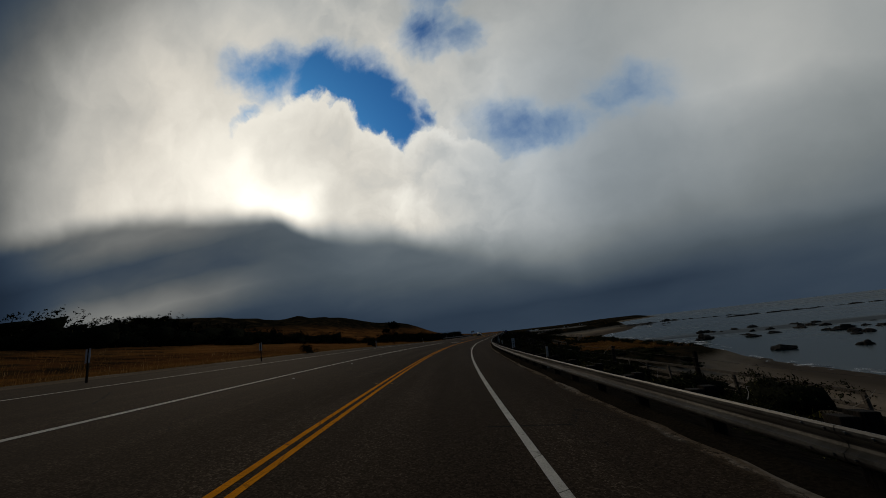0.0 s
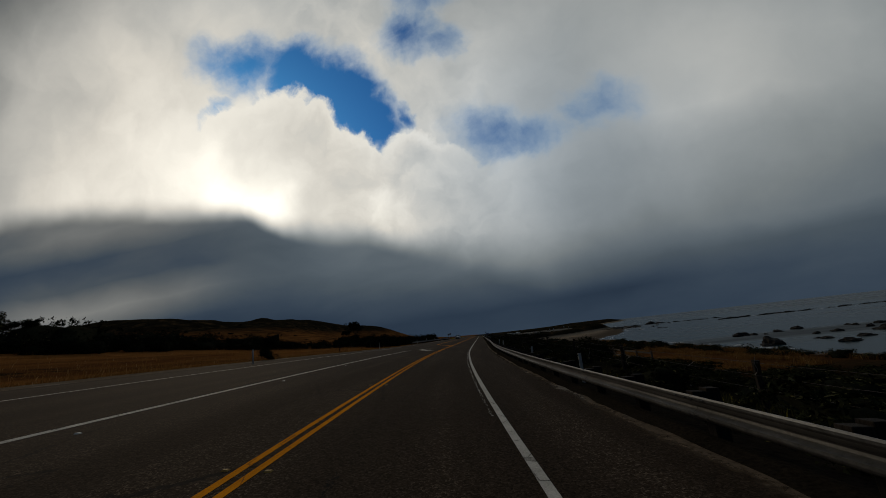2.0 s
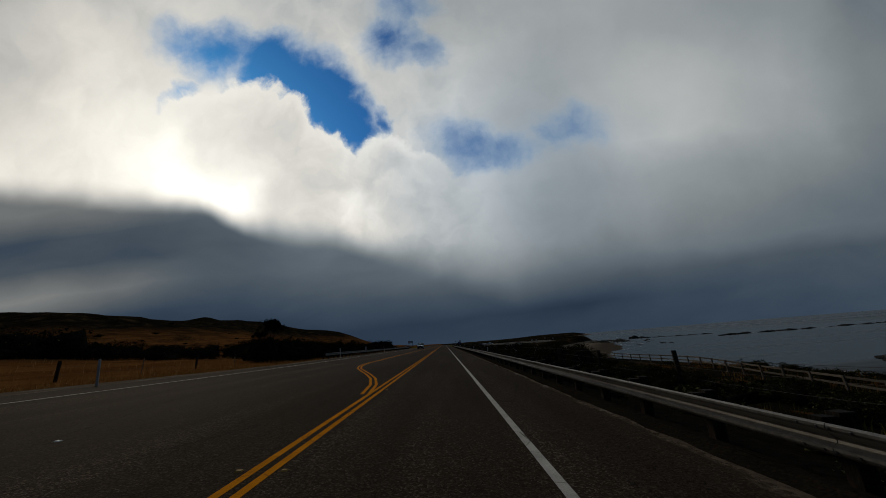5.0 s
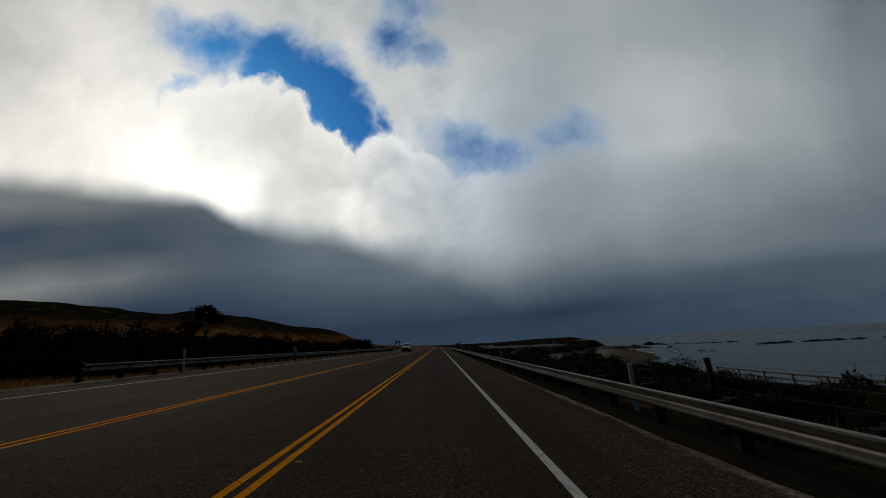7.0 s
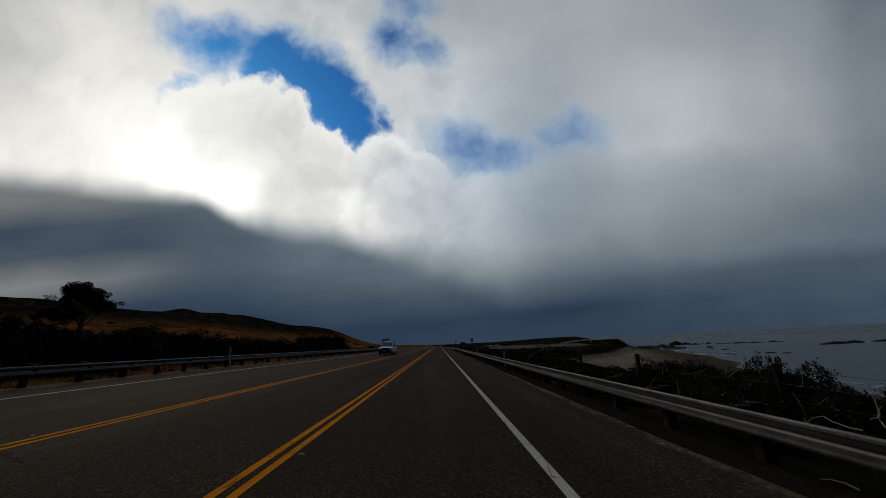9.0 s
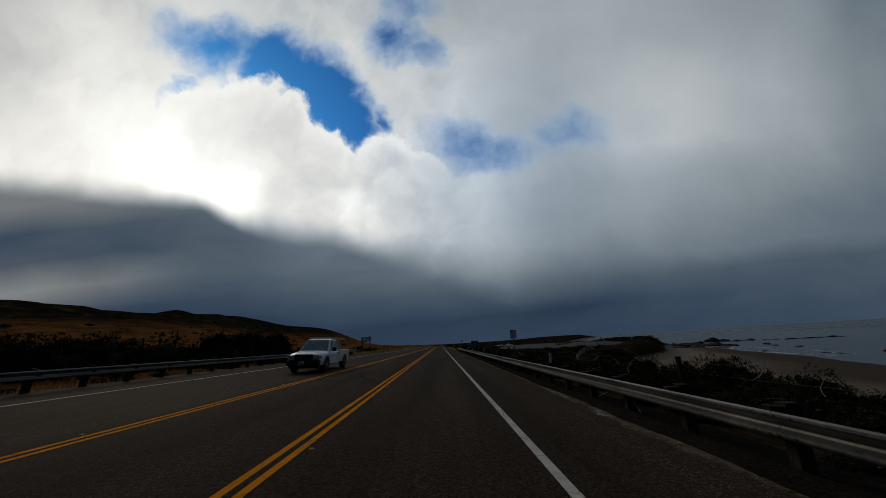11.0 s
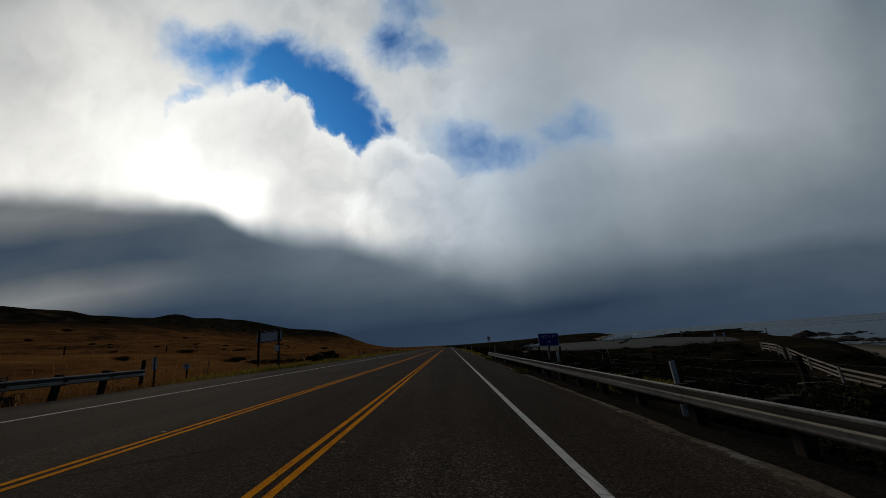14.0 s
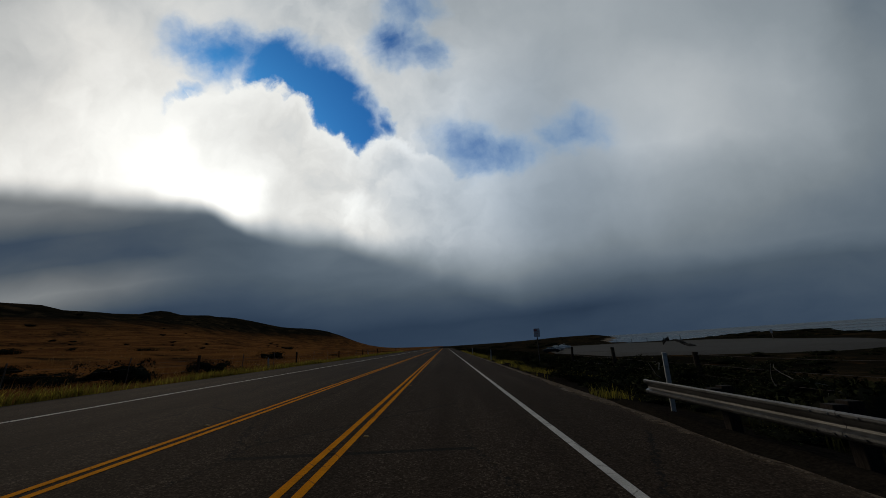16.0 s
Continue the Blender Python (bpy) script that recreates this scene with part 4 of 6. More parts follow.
UPRIGHT = pose(0, 0, 0, 90, 0, 0)


def vista_sign():
    root = thing("road_sign", ground_pose(6.95, 226.9, 0.16, radians(2)) @ pose(0, 0, 0, 0, 4, 0), "blue viewpoint road sign with white lettering on a wooden post", "road sign")
    part("post", box("post", FENCEWOOD, 0.14, 0.14, 2.4, (0, 0.09, 1.1), 0.012), root)
    panel = part("panel", flat_shape("panel", rounded(1.46, 0.88, 0.05), SIGN_WHITE, 0.012), root, Matrix.Translation((0, 0, 2.15)) @ Matrix.Rotation(radians(-1.5), 4, "Y"), "blue panel with a white border")
    part("field", flat_shape("field", rounded(1.40, 0.82, 0.04), SIGN_BLUE, 0.003), panel, Matrix.Translation((0, -0.013, 0)), "deep blue sheeting")
    letters("VISTA PT", 0.285, SIGN_WHITE, Matrix.Translation((0, -0.020, 0.19)) @ UPRIGHT, panel, "lettering")
    arrow = [(-0.13, -0.022), (0.02, -0.022), (0.02, -0.085), (0.15, 0.0), (0.02, 0.085), (0.02, 0.022), (-0.13, 0.022)]
    part("arrow", flat_shape("arrow", [(x, z * 0.95) for x, z in arrow], SIGN_WHITE, 0.003), panel, Matrix.Translation((0, -0.019, -0.16)))


vista_sign()


def stopping_sign(side, y, tall):
    root = thing("road_sign", ground_pose(side, y, 0.1, radians(-4)) @ pose(0, 0, 0, 0, 2, 0), "small white no-stopping sign with red lettering on a steel pole", "road sign", "no-stopping signs")
    v, f = tube([(0, 0, 0), (0, 0, tall)], [0.035, 0.035], 8)
    part("pole", mesh_of("pole", v, f, STEEL), root)
    panel = part("panel", flat_shape("panel", rounded(0.46, 0.62, 0.05), SIGN_WHITE, 0.006), root, Matrix.Translation((0, -0.04, tall - 0.31)))
    part("red_patch", flat_shape("red_patch", rounded(0.22, 0.15, 0.02), SIGN_RED, 0.002), panel, Matrix.Translation((-0.09, -0.007, 0.20)))
    letters("NO", 0.15, SIGN_WHITE, Matrix.Translation((-0.09, -0.011, 0.20)) @ UPRIGHT, panel, "lettering")
    for text, z, size in (("STOPPING", 0.05, 0.088), ("ANY", -0.09, 0.09), ("TIME", -0.21, 0.09)):
        letters(text, size, SIGN_RED, Matrix.Translation((0, -0.008, z)) @ UPRIGHT, panel, "lettering")


stopping_sign(5.3, 183.4, 2.75)
stopping_sign(6.4, 257.0, 3.05)


def mile_marker(side, y):
    root = thing("roadside_marker", ground_pose(side, y, 0.05, radians(3)) @ pose(0, 0, 0, 0, 3, 0), "narrow white roadside marker with dark bars on a steel post", "road sign")
    part("post", box("post", STEEL, 0.06, 0.04, 1.3, (0, 0.03, 0.6), 0.005), root)
    panel = part("panel", flat_shape("panel", rounded(0.22, 0.68, 0.02), SIGN_WHITE, 0.005), root, Matrix.Translation((0, 0, 1.05)))
    for z, w in ((0.24, 0.10), (0.12, 0.12), (0.0, 0.13), (-0.12, 0.12), (-0.24, 0.10)):
        part("bar", flat_shape("bar", rounded(w * 0.7, 0.075, 0.005), BLACK_PLASTIC, 0.002), panel, Matrix.Translation((0, -0.006, z)))


mile_marker(4.30, 24.5)


def sign_back(side, y):
    """A guide sign seen from behind: two posts, a bare panel, stiffeners, and a small plate below."""
    root = thing("guide_sign", ground_pose(side, y, 0.1, radians(6)) @ pose(0, 0, 0, 0, -3.5, 0), "bare metal back of a guide sign on two wooden posts", "road sign")
    for dx in (-0.85, 0.85):
        part("post", box("post", POSTWOOD, 0.15, 0.15, 3.85, (dx, 0, 1.85), 0.012), root)
    part("panel", box("panel", SIGN_BACK, 2.15, 0.012, 1.0, (0, 0.09, 3.15), 0.004), root, None, "bare grey aluminium panel")
    for z in (2.72, 3.58):
        part("stiffener", box("stiffener", POSTWOOD, 2.2, 0.05, 0.06, (0, 0.07, z), 0.006), root)
    part("plate", box("plate", SIGN_BACK, 0.35, 0.01, 0.5, (0.75, -0.09, 2.05), 0.003), root)


sign_back(-16.1, 232.4)


def small_board(side, y):
    root = thing("notice_sign", ground_pose(side, y, 0.05, 0.2) @ pose(0, 0, 0, 0, -5, 0), "small white notice with dark bars on a wooden stake", "sign")
    part("stake", box("stake", POSTWOOD, 0.07, 0.07, 1.15, (0, 0.04, 0.55), 0.006), root)
    panel = part("panel", flat_shape("panel", rounded(0.42, 0.30, 0.02), SIGN_WHITE, 0.006), root, Matrix.Translation((0, 0, 1.05)))
    for z, w in ((0.07, 0.3), (-0.05, 0.22)):
        part("bar", flat_shape("bar", rounded(w, 0.05, 0.005), BLACK_PLASTIC, 0.002), panel, Matrix.Translation((0, -0.007, z)))


small_board(-17.6, 225.2)


# ---- fences ----
def rough_post(name, r, tall, seed, material):
    rng = random.Random(seed)
    pts = [(rng.uniform(-0.006, 0.006) * i, rng.uniform(-0.006, 0.006) * i, tall * i / 4) for i in range(5)]
    v, f = tube(pts, [r * rng.uniform(0.88, 1.12) for _ in range(5)], 7)
    return mesh_of(name, v, f, material)


POSTS = [rough_post("post", 0.10, 1.75, k, POSTWOOD) for k in range(5)]
STAKES = [rough_post("post", 0.028, 1.7, 10 + k, FENCEWOOD) for k in range(3)]


def wire_fence(name, posts, heights, label, thick=None, lean=0.0):
    """Posts at (side, y) with strands of barbed wire between them."""
    rng = random.Random(len(posts))
    s0, y0 = posts[0]
    root = thing(name, Matrix.Translation((bend(y0) + s0, y0, land(s0, y0))), label, "fence")
    back = root.matrix_world.inverted()
    tops = []
    for i, (s, y) in enumerate(posts):
        slim = thick is not None and not thick(i)
        m = ground_pose(s, y, 0.3) @ pose(0, 0, 0, rng.uniform(-1.5, 1.5), lean * (2 if y < 75 else 1) + rng.uniform(-1.5, 1.5), 0) @ pose(0, 0, 0, 0, 0, rng.uniform(0, 360)) @ Matrix.Diagonal((1, 1, rng.uniform(0.94, 1.06), 1))
        part("post", rng.choice(STAKES if slim else POSTS), root, back @ m)
        tops.append(Vector((bend(y) + s, y, land(s, y))))
    for h in heights:
        verts, faces = [], []
        for a, b in zip(tops, tops[1:]):
            pts = []
            for k in range(7):
                t = k / 6
                q = a.lerp(b, t) + Vector((0, 0, h - 0.05 * 4 * t * (1 - t) + rng.uniform(-0.008, 0.008)))
                pts.append(back @ q)
            v, f = tube(pts, [0.006] * 7, 4, False)
            n = len(verts)
            verts += v
            faces += [tuple(i + n for i in g) for g in f]
            steps_n = max(6, int((b - a).length / 0.35))
            for k in range(1, steps_n):
                t = k / steps_n
                q = back @ (a.lerp(b, t) + Vector((0, 0, h - 0.05 * 4 * t * (1 - t))))
                n = len(verts)
                e = 0.028
                verts += [(q.x - e, q.y, q.z - e), (q.x - e + 0.006, q.y + 0.006, q.z - e), (q.x + e, q.y, q.z + e), (q.x + e, q.y, q.z - e), (q.x + e - 0.006, q.y - 0.006, q.z - e), (q.x - e, q.y, q.z + e)]
                faces += [(n, n + 1, n + 2), (n + 3, n + 4, n + 5)]
        part("wire", mesh_of("wire", verts, faces, WIRE), root)


right_line = [(11.0, 2.0), (10.6, 9.5), (10.4, 16.0), (10.0, 22.6), (9.6, 33.2), (9.6, 40.4), (9.6, 48.6), (9.6, 56.6), (9.6, 65.9), (9.6, 72.7), (9.5, 79.5), (9.5, 86.3), (9.5, 93.2), (9.5, 100.2)] + [(9.5, 106.9 + 6.6 * k) for k in range(24)]
wire_fence("wire_fence", right_line, (0.55, 0.95, 1.32), "weathered wooden posts strung with barbed wire", None, 3.0)
left_line = [(-19.5, 224 + 5.6 * k) for k in range(26)]
wire_fence("wire_fence", left_line, (0.45, 0.85, 1.15), "thin weathered posts strung with wire across dry grass", lambda i: i % 3 == 0)
left_early = [(-27.0, 96 + 6.5 * k) for k in range(6)]
wire_fence("wire_fence", left_early, (0.5, 1.0), "dark leaning posts strung with wire in dry grass", lambda i: i % 2 == 0)
hill_line = [(-62 + 0.3 * k, 200 + 9 * k) for k in range(9)]
wire_fence("wire_fence", hill_line, (0.5, 1.0), "distant dark posts strung with wire on the hillside", lambda i: i % 2 == 0)

far_line = [(58 + 4.2 * k, 379 - 3.4 * k) for k in range(8)]
wire_fence("wire_fence", far_line, (0.6, 1.1), "distant dark posts along the far edge of the car park")

PLANK = box("rail", FENCEWOOD, 0.045, 1.0, 0.14, (0, 0.5, 0), 0.006)
SQUARE = box("post", FENCEWOOD, 0.11, 0.11, 1.35, (0, 0, 0.475), 0.008)
PALE_PLANK = box("rail", PALEWOOD, 0.045, 1.0, 0.14, (0, 0.5, 0), 0.006)
PALE_SQUARE = box("post", PALEWOOD, 0.12, 0.12, 1.35, (0, 0, 0.475), 0.008)


def board_fence(posts, heights, label, pale=False, lift=0.0):
    """A wooden fence of square posts and level boards."""
    s0, y0 = posts[0]
    at = [Vector((bend(y) + s, y, land(s, y) + lift)) for s, y in posts]
    root = thing("board_fence", Matrix.Translation(at[0]), label, "fence")
    for p in at:
        part("post", PALE_SQUARE if pale else SQUARE, root, Matrix.Translation(p - at[0]))
    for a, b in zip(at, at[1:]):
        d = b - a
        turn = Matrix.Rotation(-math.atan2(d.x, d.y), 4, "Z") @ Matrix.Rotation(math.asin(d.z / d.length), 4, "X")
        for h in heights:
            part("rail", PALE_PLANK if pale else PLANK, root, Matrix.Translation(a - at[0] + Vector((0.07, 0, h))) @ turn @ Matrix.Diagonal((1, d.length, 1, 1)))


board_fence([(14.0, 14 + 2.6 * k) for k in range(8)], (0.3, 0.75, 1.2), "weathered three-board wooden fence above the beach")
board_fence([(16.1 + 0.12 * k, 58 + 2.7 * k) for k in range(9)] + [(18.6, 82.4)], (0.45, 0.95), "weathered two-board wooden fence across dry grass")
board_fence([(min(31.0, 25 + 0.7 * k), 92 + 2.6 * k) for k in range(19)], (0.6, 1.05), "weathered two-board wooden fence above the beach")
board_fence([(14.7, 189.0), (14.3, 187.0), (13.9, 185.0)], (0.5, 0.85), "weathered two-board wooden fence beside the path")
board_fence([(26.6, 224.0), (28.0, 228.0), (30.5, 232.2), (33.6, 236.7)], (0.35, 0.65, 1.0), "bleached pale board railing of a beach stairway", True)
board_fence([(33.6, 237.2), (36.2, 240.4), (38.6, 243.8), (40.9, 247.2)], (0.35, 0.65, 1.0), "bleached pale board railing of a beach stairway", True)
board_fence([(-23.5, 208.0), (-22.0, 213.5)], (0.75, 1.1), "dark wooden corner brace of a field fence")


def post_brace(a, b, tall):
    """Two stout posts joined by a pole."""
    p, q = [Vector((bend(y) + x, y, land(x, y))) for x, y in (a, b)]
    root = thing("fence_brace", Matrix.Translation(p), "dark wooden brace of a field fence in dry grass", "fence", "field fence braces")
    for k, at in enumerate((p, q)):
        part("post", rough_post("post", 0.17, tall + 0.4, 71 + k, POSTWOOD), root, Matrix.Translation(at - p - Vector((0, 0, 0.3))))
    v, f = tube([(0, 0, tall * 0.74), tuple(q - p + Vector((0, 0, tall * 0.74)))], [0.11, 0.10], 7)
    part("pole", mesh_of("pole", v, f, POSTWOOD), root)


post_brace((-59.7, 226.4), (-51.6, 220.7), 1.7)
post_brace((-50.5, 223.0), (-43.2, 217.8), 1.5)


def log_barrier():
    a, b = Vector((6.7, 234.3, land(6.7, 234.3))), Vector((6.7, 231.9, land(6.7, 231.9)))
    root = thing("log_barrier", Matrix.Translation(a), "weathered horizontal log on stout wooden posts", "barrier")
    root.matrix_world = root.matrix_world @ pose(0, 0, -0.08, 0, 7, 0)
    for p in (a, b):
        part("post", rough_post("post", 0.09, 1.28, 31, POSTWOOD), root, Matrix.Translation(p - a))
    v, f = tube([(0, 0, 1.10), tuple((b - a) * 0.5 + Vector((0, 0, 1.12))), tuple(b - a + Vector((0, 0, 1.14)))], [0.07, 0.085, 0.09], 9)
    part("log", mesh_of("log", v, f, FENCEWOOD, True), root)


log_barrier()


def field_gate():
    root = thing("field_gate", ground_pose(-21.5, 217.5, 0.1, radians(70)), "small grey metal tube gate beside a wooden post", "gate")
    for z in (0.35, 0.7, 1.05):
        v, f = tube([(0, 0, z), (1.3, 0, z)], [0.025, 0.025], 6)
        part("bar", mesh_of("bar", v, f, STEEL), root)
    for x in (0.0, 1.3):
        v, f = tube([(x, 0, 0), (x, 0, 1.08)], [0.03, 0.03], 6)
        part("upright", mesh_of("upright", v, f, STEEL), root)


field_gate()


def caution_tape():
    """Barrier tape tied between two fence posts, sagging and twisted."""
    a, b = Vector((9.39, 199.3, land(9.39, 199.3) + 0.80)), Vector((9.39, 192.7, land(9.39, 192.7) + 0.55))
    root = thing("barrier_tape", Matrix.Translation(a), "yellow caution tape tied between two fence posts", "tape")
    verts = []
    for i in range(33):
        t = i / 32
        q = a.lerp(b, t) - a - Vector((0, 0, 0.16 * math.sin(math.pi * t) + 0.012 * math.sin(i * 1.3)))
        lean = 0.02 * math.sin(i * 0.6) + (0.03 if t > 0.75 else 0.0)
        tall = 0.075 if t < 0.75 else 0.075 - 0.12 * (t - 0.75)
        verts += [(q.x, q.y, q.z), (q.x + lean, q.y, q.z + tall)]
    band = part("tape", mesh_of("tape", verts, [(2 * i, 2 * i + 1, 2 * i + 3, 2 * i + 2) for i in range(32)], TAPE), root)
    for k in range(4):
        t = 0.12 + 0.17 * k
        q = a.lerp(b, t) - a - Vector((0.014, 0, 0.16 * math.sin(math.pi * t) - 0.037))
        letters("CAUTION", 0.058, BLACK_PLASTIC, Matrix.Translation(q) @ Matrix.Rotation(-math.pi / 2, 4, "Z") @ UPRIGHT, band, "lettering")


caution_tape()


def orange_barrier(side, y):
    root = thing("orange_barrier", ground_pose(side, y, 0.0, 0.5), "bright orange plastic barrier panel beside the path", "barrier")
    part("panel", box("panel", ORANGE, 0.85, 0.10, 0.62, (0, 0, 0.62), 0.03), root)
    for dx in (-0.32, 0.32):
        part("foot", box("foot", ORANGE, 0.10, 0.45, 0.32, (dx, 0, 0.16), 0.02), root)


orange_barrier(13.9, 188.4)


# ---- plants ----
def leaf_cloud(rng, count, size, centres, radii, flat=0.8, sprig=0.0):
    """Loose leaf blades round several lumps, a share of them along short sprigs that stick out; arrays of verts and triangles."""
    pick = rng.integers(0, len(centres), count)
    d = rng.normal(size=(count, 3))
    d /= np.linalg.norm(d, axis=1, keepdims=True)
    if sprig:
        d[:, 2] = np.where(d[:, 2] < -0.35, -d[:, 2], d[:, 2])
    r = radii[pick] * (0.66 + 0.38 * rng.random(count) ** 0.7)
    if sprig:
        k = int(count * 0.5) // 9 * 9
        lead = np.repeat(np.arange(0, k, 9), 9)
        pick[:k], r[:k] = pick[lead], radii[pick[lead]] * 0.9
        d[:k] = d[lead] + np.array([0, 0, 0.25])
        d[:k] /= np.linalg.norm(d[:k], axis=1, keepdims=True)
        reach = np.repeat(rng.uniform(0.3, 1.0, k // 9), 9) * np.tile(np.arange(9) / 8, k // 9)
        r[:k] += sprig * reach
    p = centres[pick] + d * r[:, None] * np.array([1, 1, flat])
    if sprig:
        p[:k] += rng.normal(size=(k, 3)) * size * 0.8 + np.repeat(rng.normal(size=(k // 9, 3)), 9, 0) * (sprig * 0.5 * reach)[:, None]
    a = rng.normal(size=(count, 3))
    a /= np.linalg.norm(a, axis=1, keepdims=True)
    b = np.cross(a, d + 0.3 * rng.normal(size=(count, 3)))
    b /= np.linalg.norm(b, axis=1, keepdims=True) + 1e-9
    s = size * rng.uniform(0.6, 1.4, count)[:, None]
    blade = np.stack([p - a * s - b * s * 0.5, p + a * s * 0.2 + b * s * 0.7, p + a * s * 1.2 - b * s * 0.1], 1).reshape(-1, 3)
    return blade, np.arange(count * 3).reshape(-1, 3)


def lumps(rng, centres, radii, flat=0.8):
    """A bush's inner shade put into one dark closed skin just under its lumps, so that it cannot be seen through."""
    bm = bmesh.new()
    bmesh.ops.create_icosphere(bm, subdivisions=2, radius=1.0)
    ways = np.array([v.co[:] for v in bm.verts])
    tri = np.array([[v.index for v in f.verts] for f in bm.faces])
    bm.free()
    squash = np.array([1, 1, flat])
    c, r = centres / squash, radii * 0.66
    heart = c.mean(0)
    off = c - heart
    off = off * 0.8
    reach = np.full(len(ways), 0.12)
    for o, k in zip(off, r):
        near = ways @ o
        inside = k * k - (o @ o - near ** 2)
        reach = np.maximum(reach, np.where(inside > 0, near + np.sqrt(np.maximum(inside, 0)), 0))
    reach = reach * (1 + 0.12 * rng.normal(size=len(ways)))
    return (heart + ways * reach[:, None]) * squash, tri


def array_mesh(name, verts, faces, material):
    me = bpy.data.meshes.new(name)
    k = faces.shape[1]
    me.vertices.add(len(verts))
    me.vertices.foreach_set("co", np.ascontiguousarray(verts, np.float32).ravel())
    me.loops.add(len(faces) * k)
    me.loops.foreach_set("vertex_index", faces.astype(np.int32).ravel())
    me.polygons.add(len(faces))
    me.polygons.foreach_set("loop_start", np.arange(0, len(faces) * k, k, dtype=np.int32))
    me.materials.append(material)
    me.update(calc_edges=True)
    return me


def bush_shape(seed, leaves, leaf, wide=1.0, tall=0.8, sprig=0.10):
    rng = np.random.default_rng(seed)
    k = rng.integers(9, 14)
    c = np.stack([rng.uniform(-0.62, 0.62, k) * wide, rng.uniform(-0.62, 0.62, k) * wide, rng.uniform(-0.05, 0.52, k) * tall], 1)
    r = rng.uniform(0.22, 0.42, k)
    return (*leaf_cloud(rng, leaves, leaf, c, r, sprig=sprig), *lumps(rng, c, r))


SHAPES = [bush_shape(s, 2000, 0.024, sprig=0.05) for s in range(4)]
DISTANT = [bush_shape(80 + s, 1100, 0.022, sprig=0.04) for s in range(4)]
LOOSE = [bush_shape(40 + s, 800, 0.042, sprig=0.08) for s in range(4)]
FINE = [bush_shape(20 + s, 3100, 0.021, sprig=0.08) for s in range(5)]
DENSE = [bush_shape(60 + s, 2400, 0.022, sprig=0.06) for s in range(3)]
BUSH_LEAF = [array_mesh("leaves", v, f, LEAF_FAR) for v, f, _, _ in SHAPES + DENSE]
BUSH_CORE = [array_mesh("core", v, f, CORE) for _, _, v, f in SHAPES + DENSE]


def bush(side, y, size, tall, label="dark rounded evergreen bush in dry grass", group="dark bushes"):
    k = random.randrange(4) if side < -42 else 4 + random.randrange(3)
    root = thing("bush", ground_pose(side, y, 0.03 * size) @ Matrix.Rotation(random.uniform(0, 6.28), 4, "Z") @ Matrix.Diagonal((size, size * random.uniform(0.8, 1.2), size * tall, 1)), label, "bush", group)
    part("leaves", BUSH_LEAF[k], root)
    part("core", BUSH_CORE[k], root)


random.seed(11)
for x0, x1, y0, y1, count, lo, hi, tall in ((-100, -62, 84, 180, 64, 3.4, 5.4, 1.1), (-74, -60, 72, 140, 30, 3.0, 4.2, 1.0), (-62, -24, 130, 196, 70, 2.8, 5.2, 1.0), (-28, -21.5, 122, 186, 44, 2.5, 3.2, 1.6), (-28, -20.0, 186, 199, 20, 1.9, 2.6, 1.45), (-28, -20.5, 199, 207.5, 24, 2.6, 3.3, 1.75), (-30, -24, 120, 138, 10, 2.8, 3.4, 2.0)):
    for _ in range(count):
        bush(random.uniform(x0, x1), random.uniform(y0, y1), random.uniform(lo, hi), tall * random.uniform(0.8, 1.15))
for side, y, size, tall in ((-19.2, 60.8, 2.0, 1.1), (-18.6, 36.5, 1.6, 1.1), (-20.4, 252.4, 1.9, 1.25), (-19.8, 260.6, 2.2, 0.75), (-22.6, 261.5, 1.9, 0.85), (-22.6, 251.6, 2.0, 0.6), (-25.2, 252.6, 2.2, 0.55), (-28.2, 254.0, 2.4, 0.5), (-31.0, 256.0, 2.2, 0.5), (-58, 275, 2.6, 0.5), (-36, 258, 2.6, 0.5), (-34, 296, 3.4, 0.7), (-44, 247, 1.8, 0.45), (-62, 300, 3.0, 0.4), (-80, 330, 4.0, 0.35), (-52, 340, 3.0, 0.5), (-30, 318, 2.0, 0.5), (-26, 251, 1.3, 0.5)):
    bush(side, y, size, tall)


def scatter(name, label, places, shapes, leaf_mat):
    """One mesh of many bushes: places are (side, y, size, tall)."""
    rng = np.random.default_rng(len(places))
    lv, lf, cv, cf, n, m = [], [], [], [], 0, 0
    for side, y, size, tall in places:
        v, f, w, g = shapes[rng.integers(len(shapes))]
        a = rng.uniform(0, 6.28)
        turn = np.array([[math.cos(a), -math.sin(a), 0], [math.sin(a), math.cos(a), 0], [0, 0, 1]])
        size3 = np.array([size, size, size * tall])
        at = np.array([bend(y) + side, y, land(side, y) - 0.03 * size])
        lv.append((v * size3) @ turn.T + at)
        lf.append(f + n)
        n += len(v)
        cv.append((w * size3) @ turn.T + at)
        cf.append(g + m)
        m += len(w)
    root = tagged(new(name, array_mesh("leaves", np.concatenate(lv), np.concatenate(lf), leaf_mat)), label, "scrub", kind="stuff")
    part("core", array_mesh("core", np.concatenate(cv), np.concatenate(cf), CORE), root)


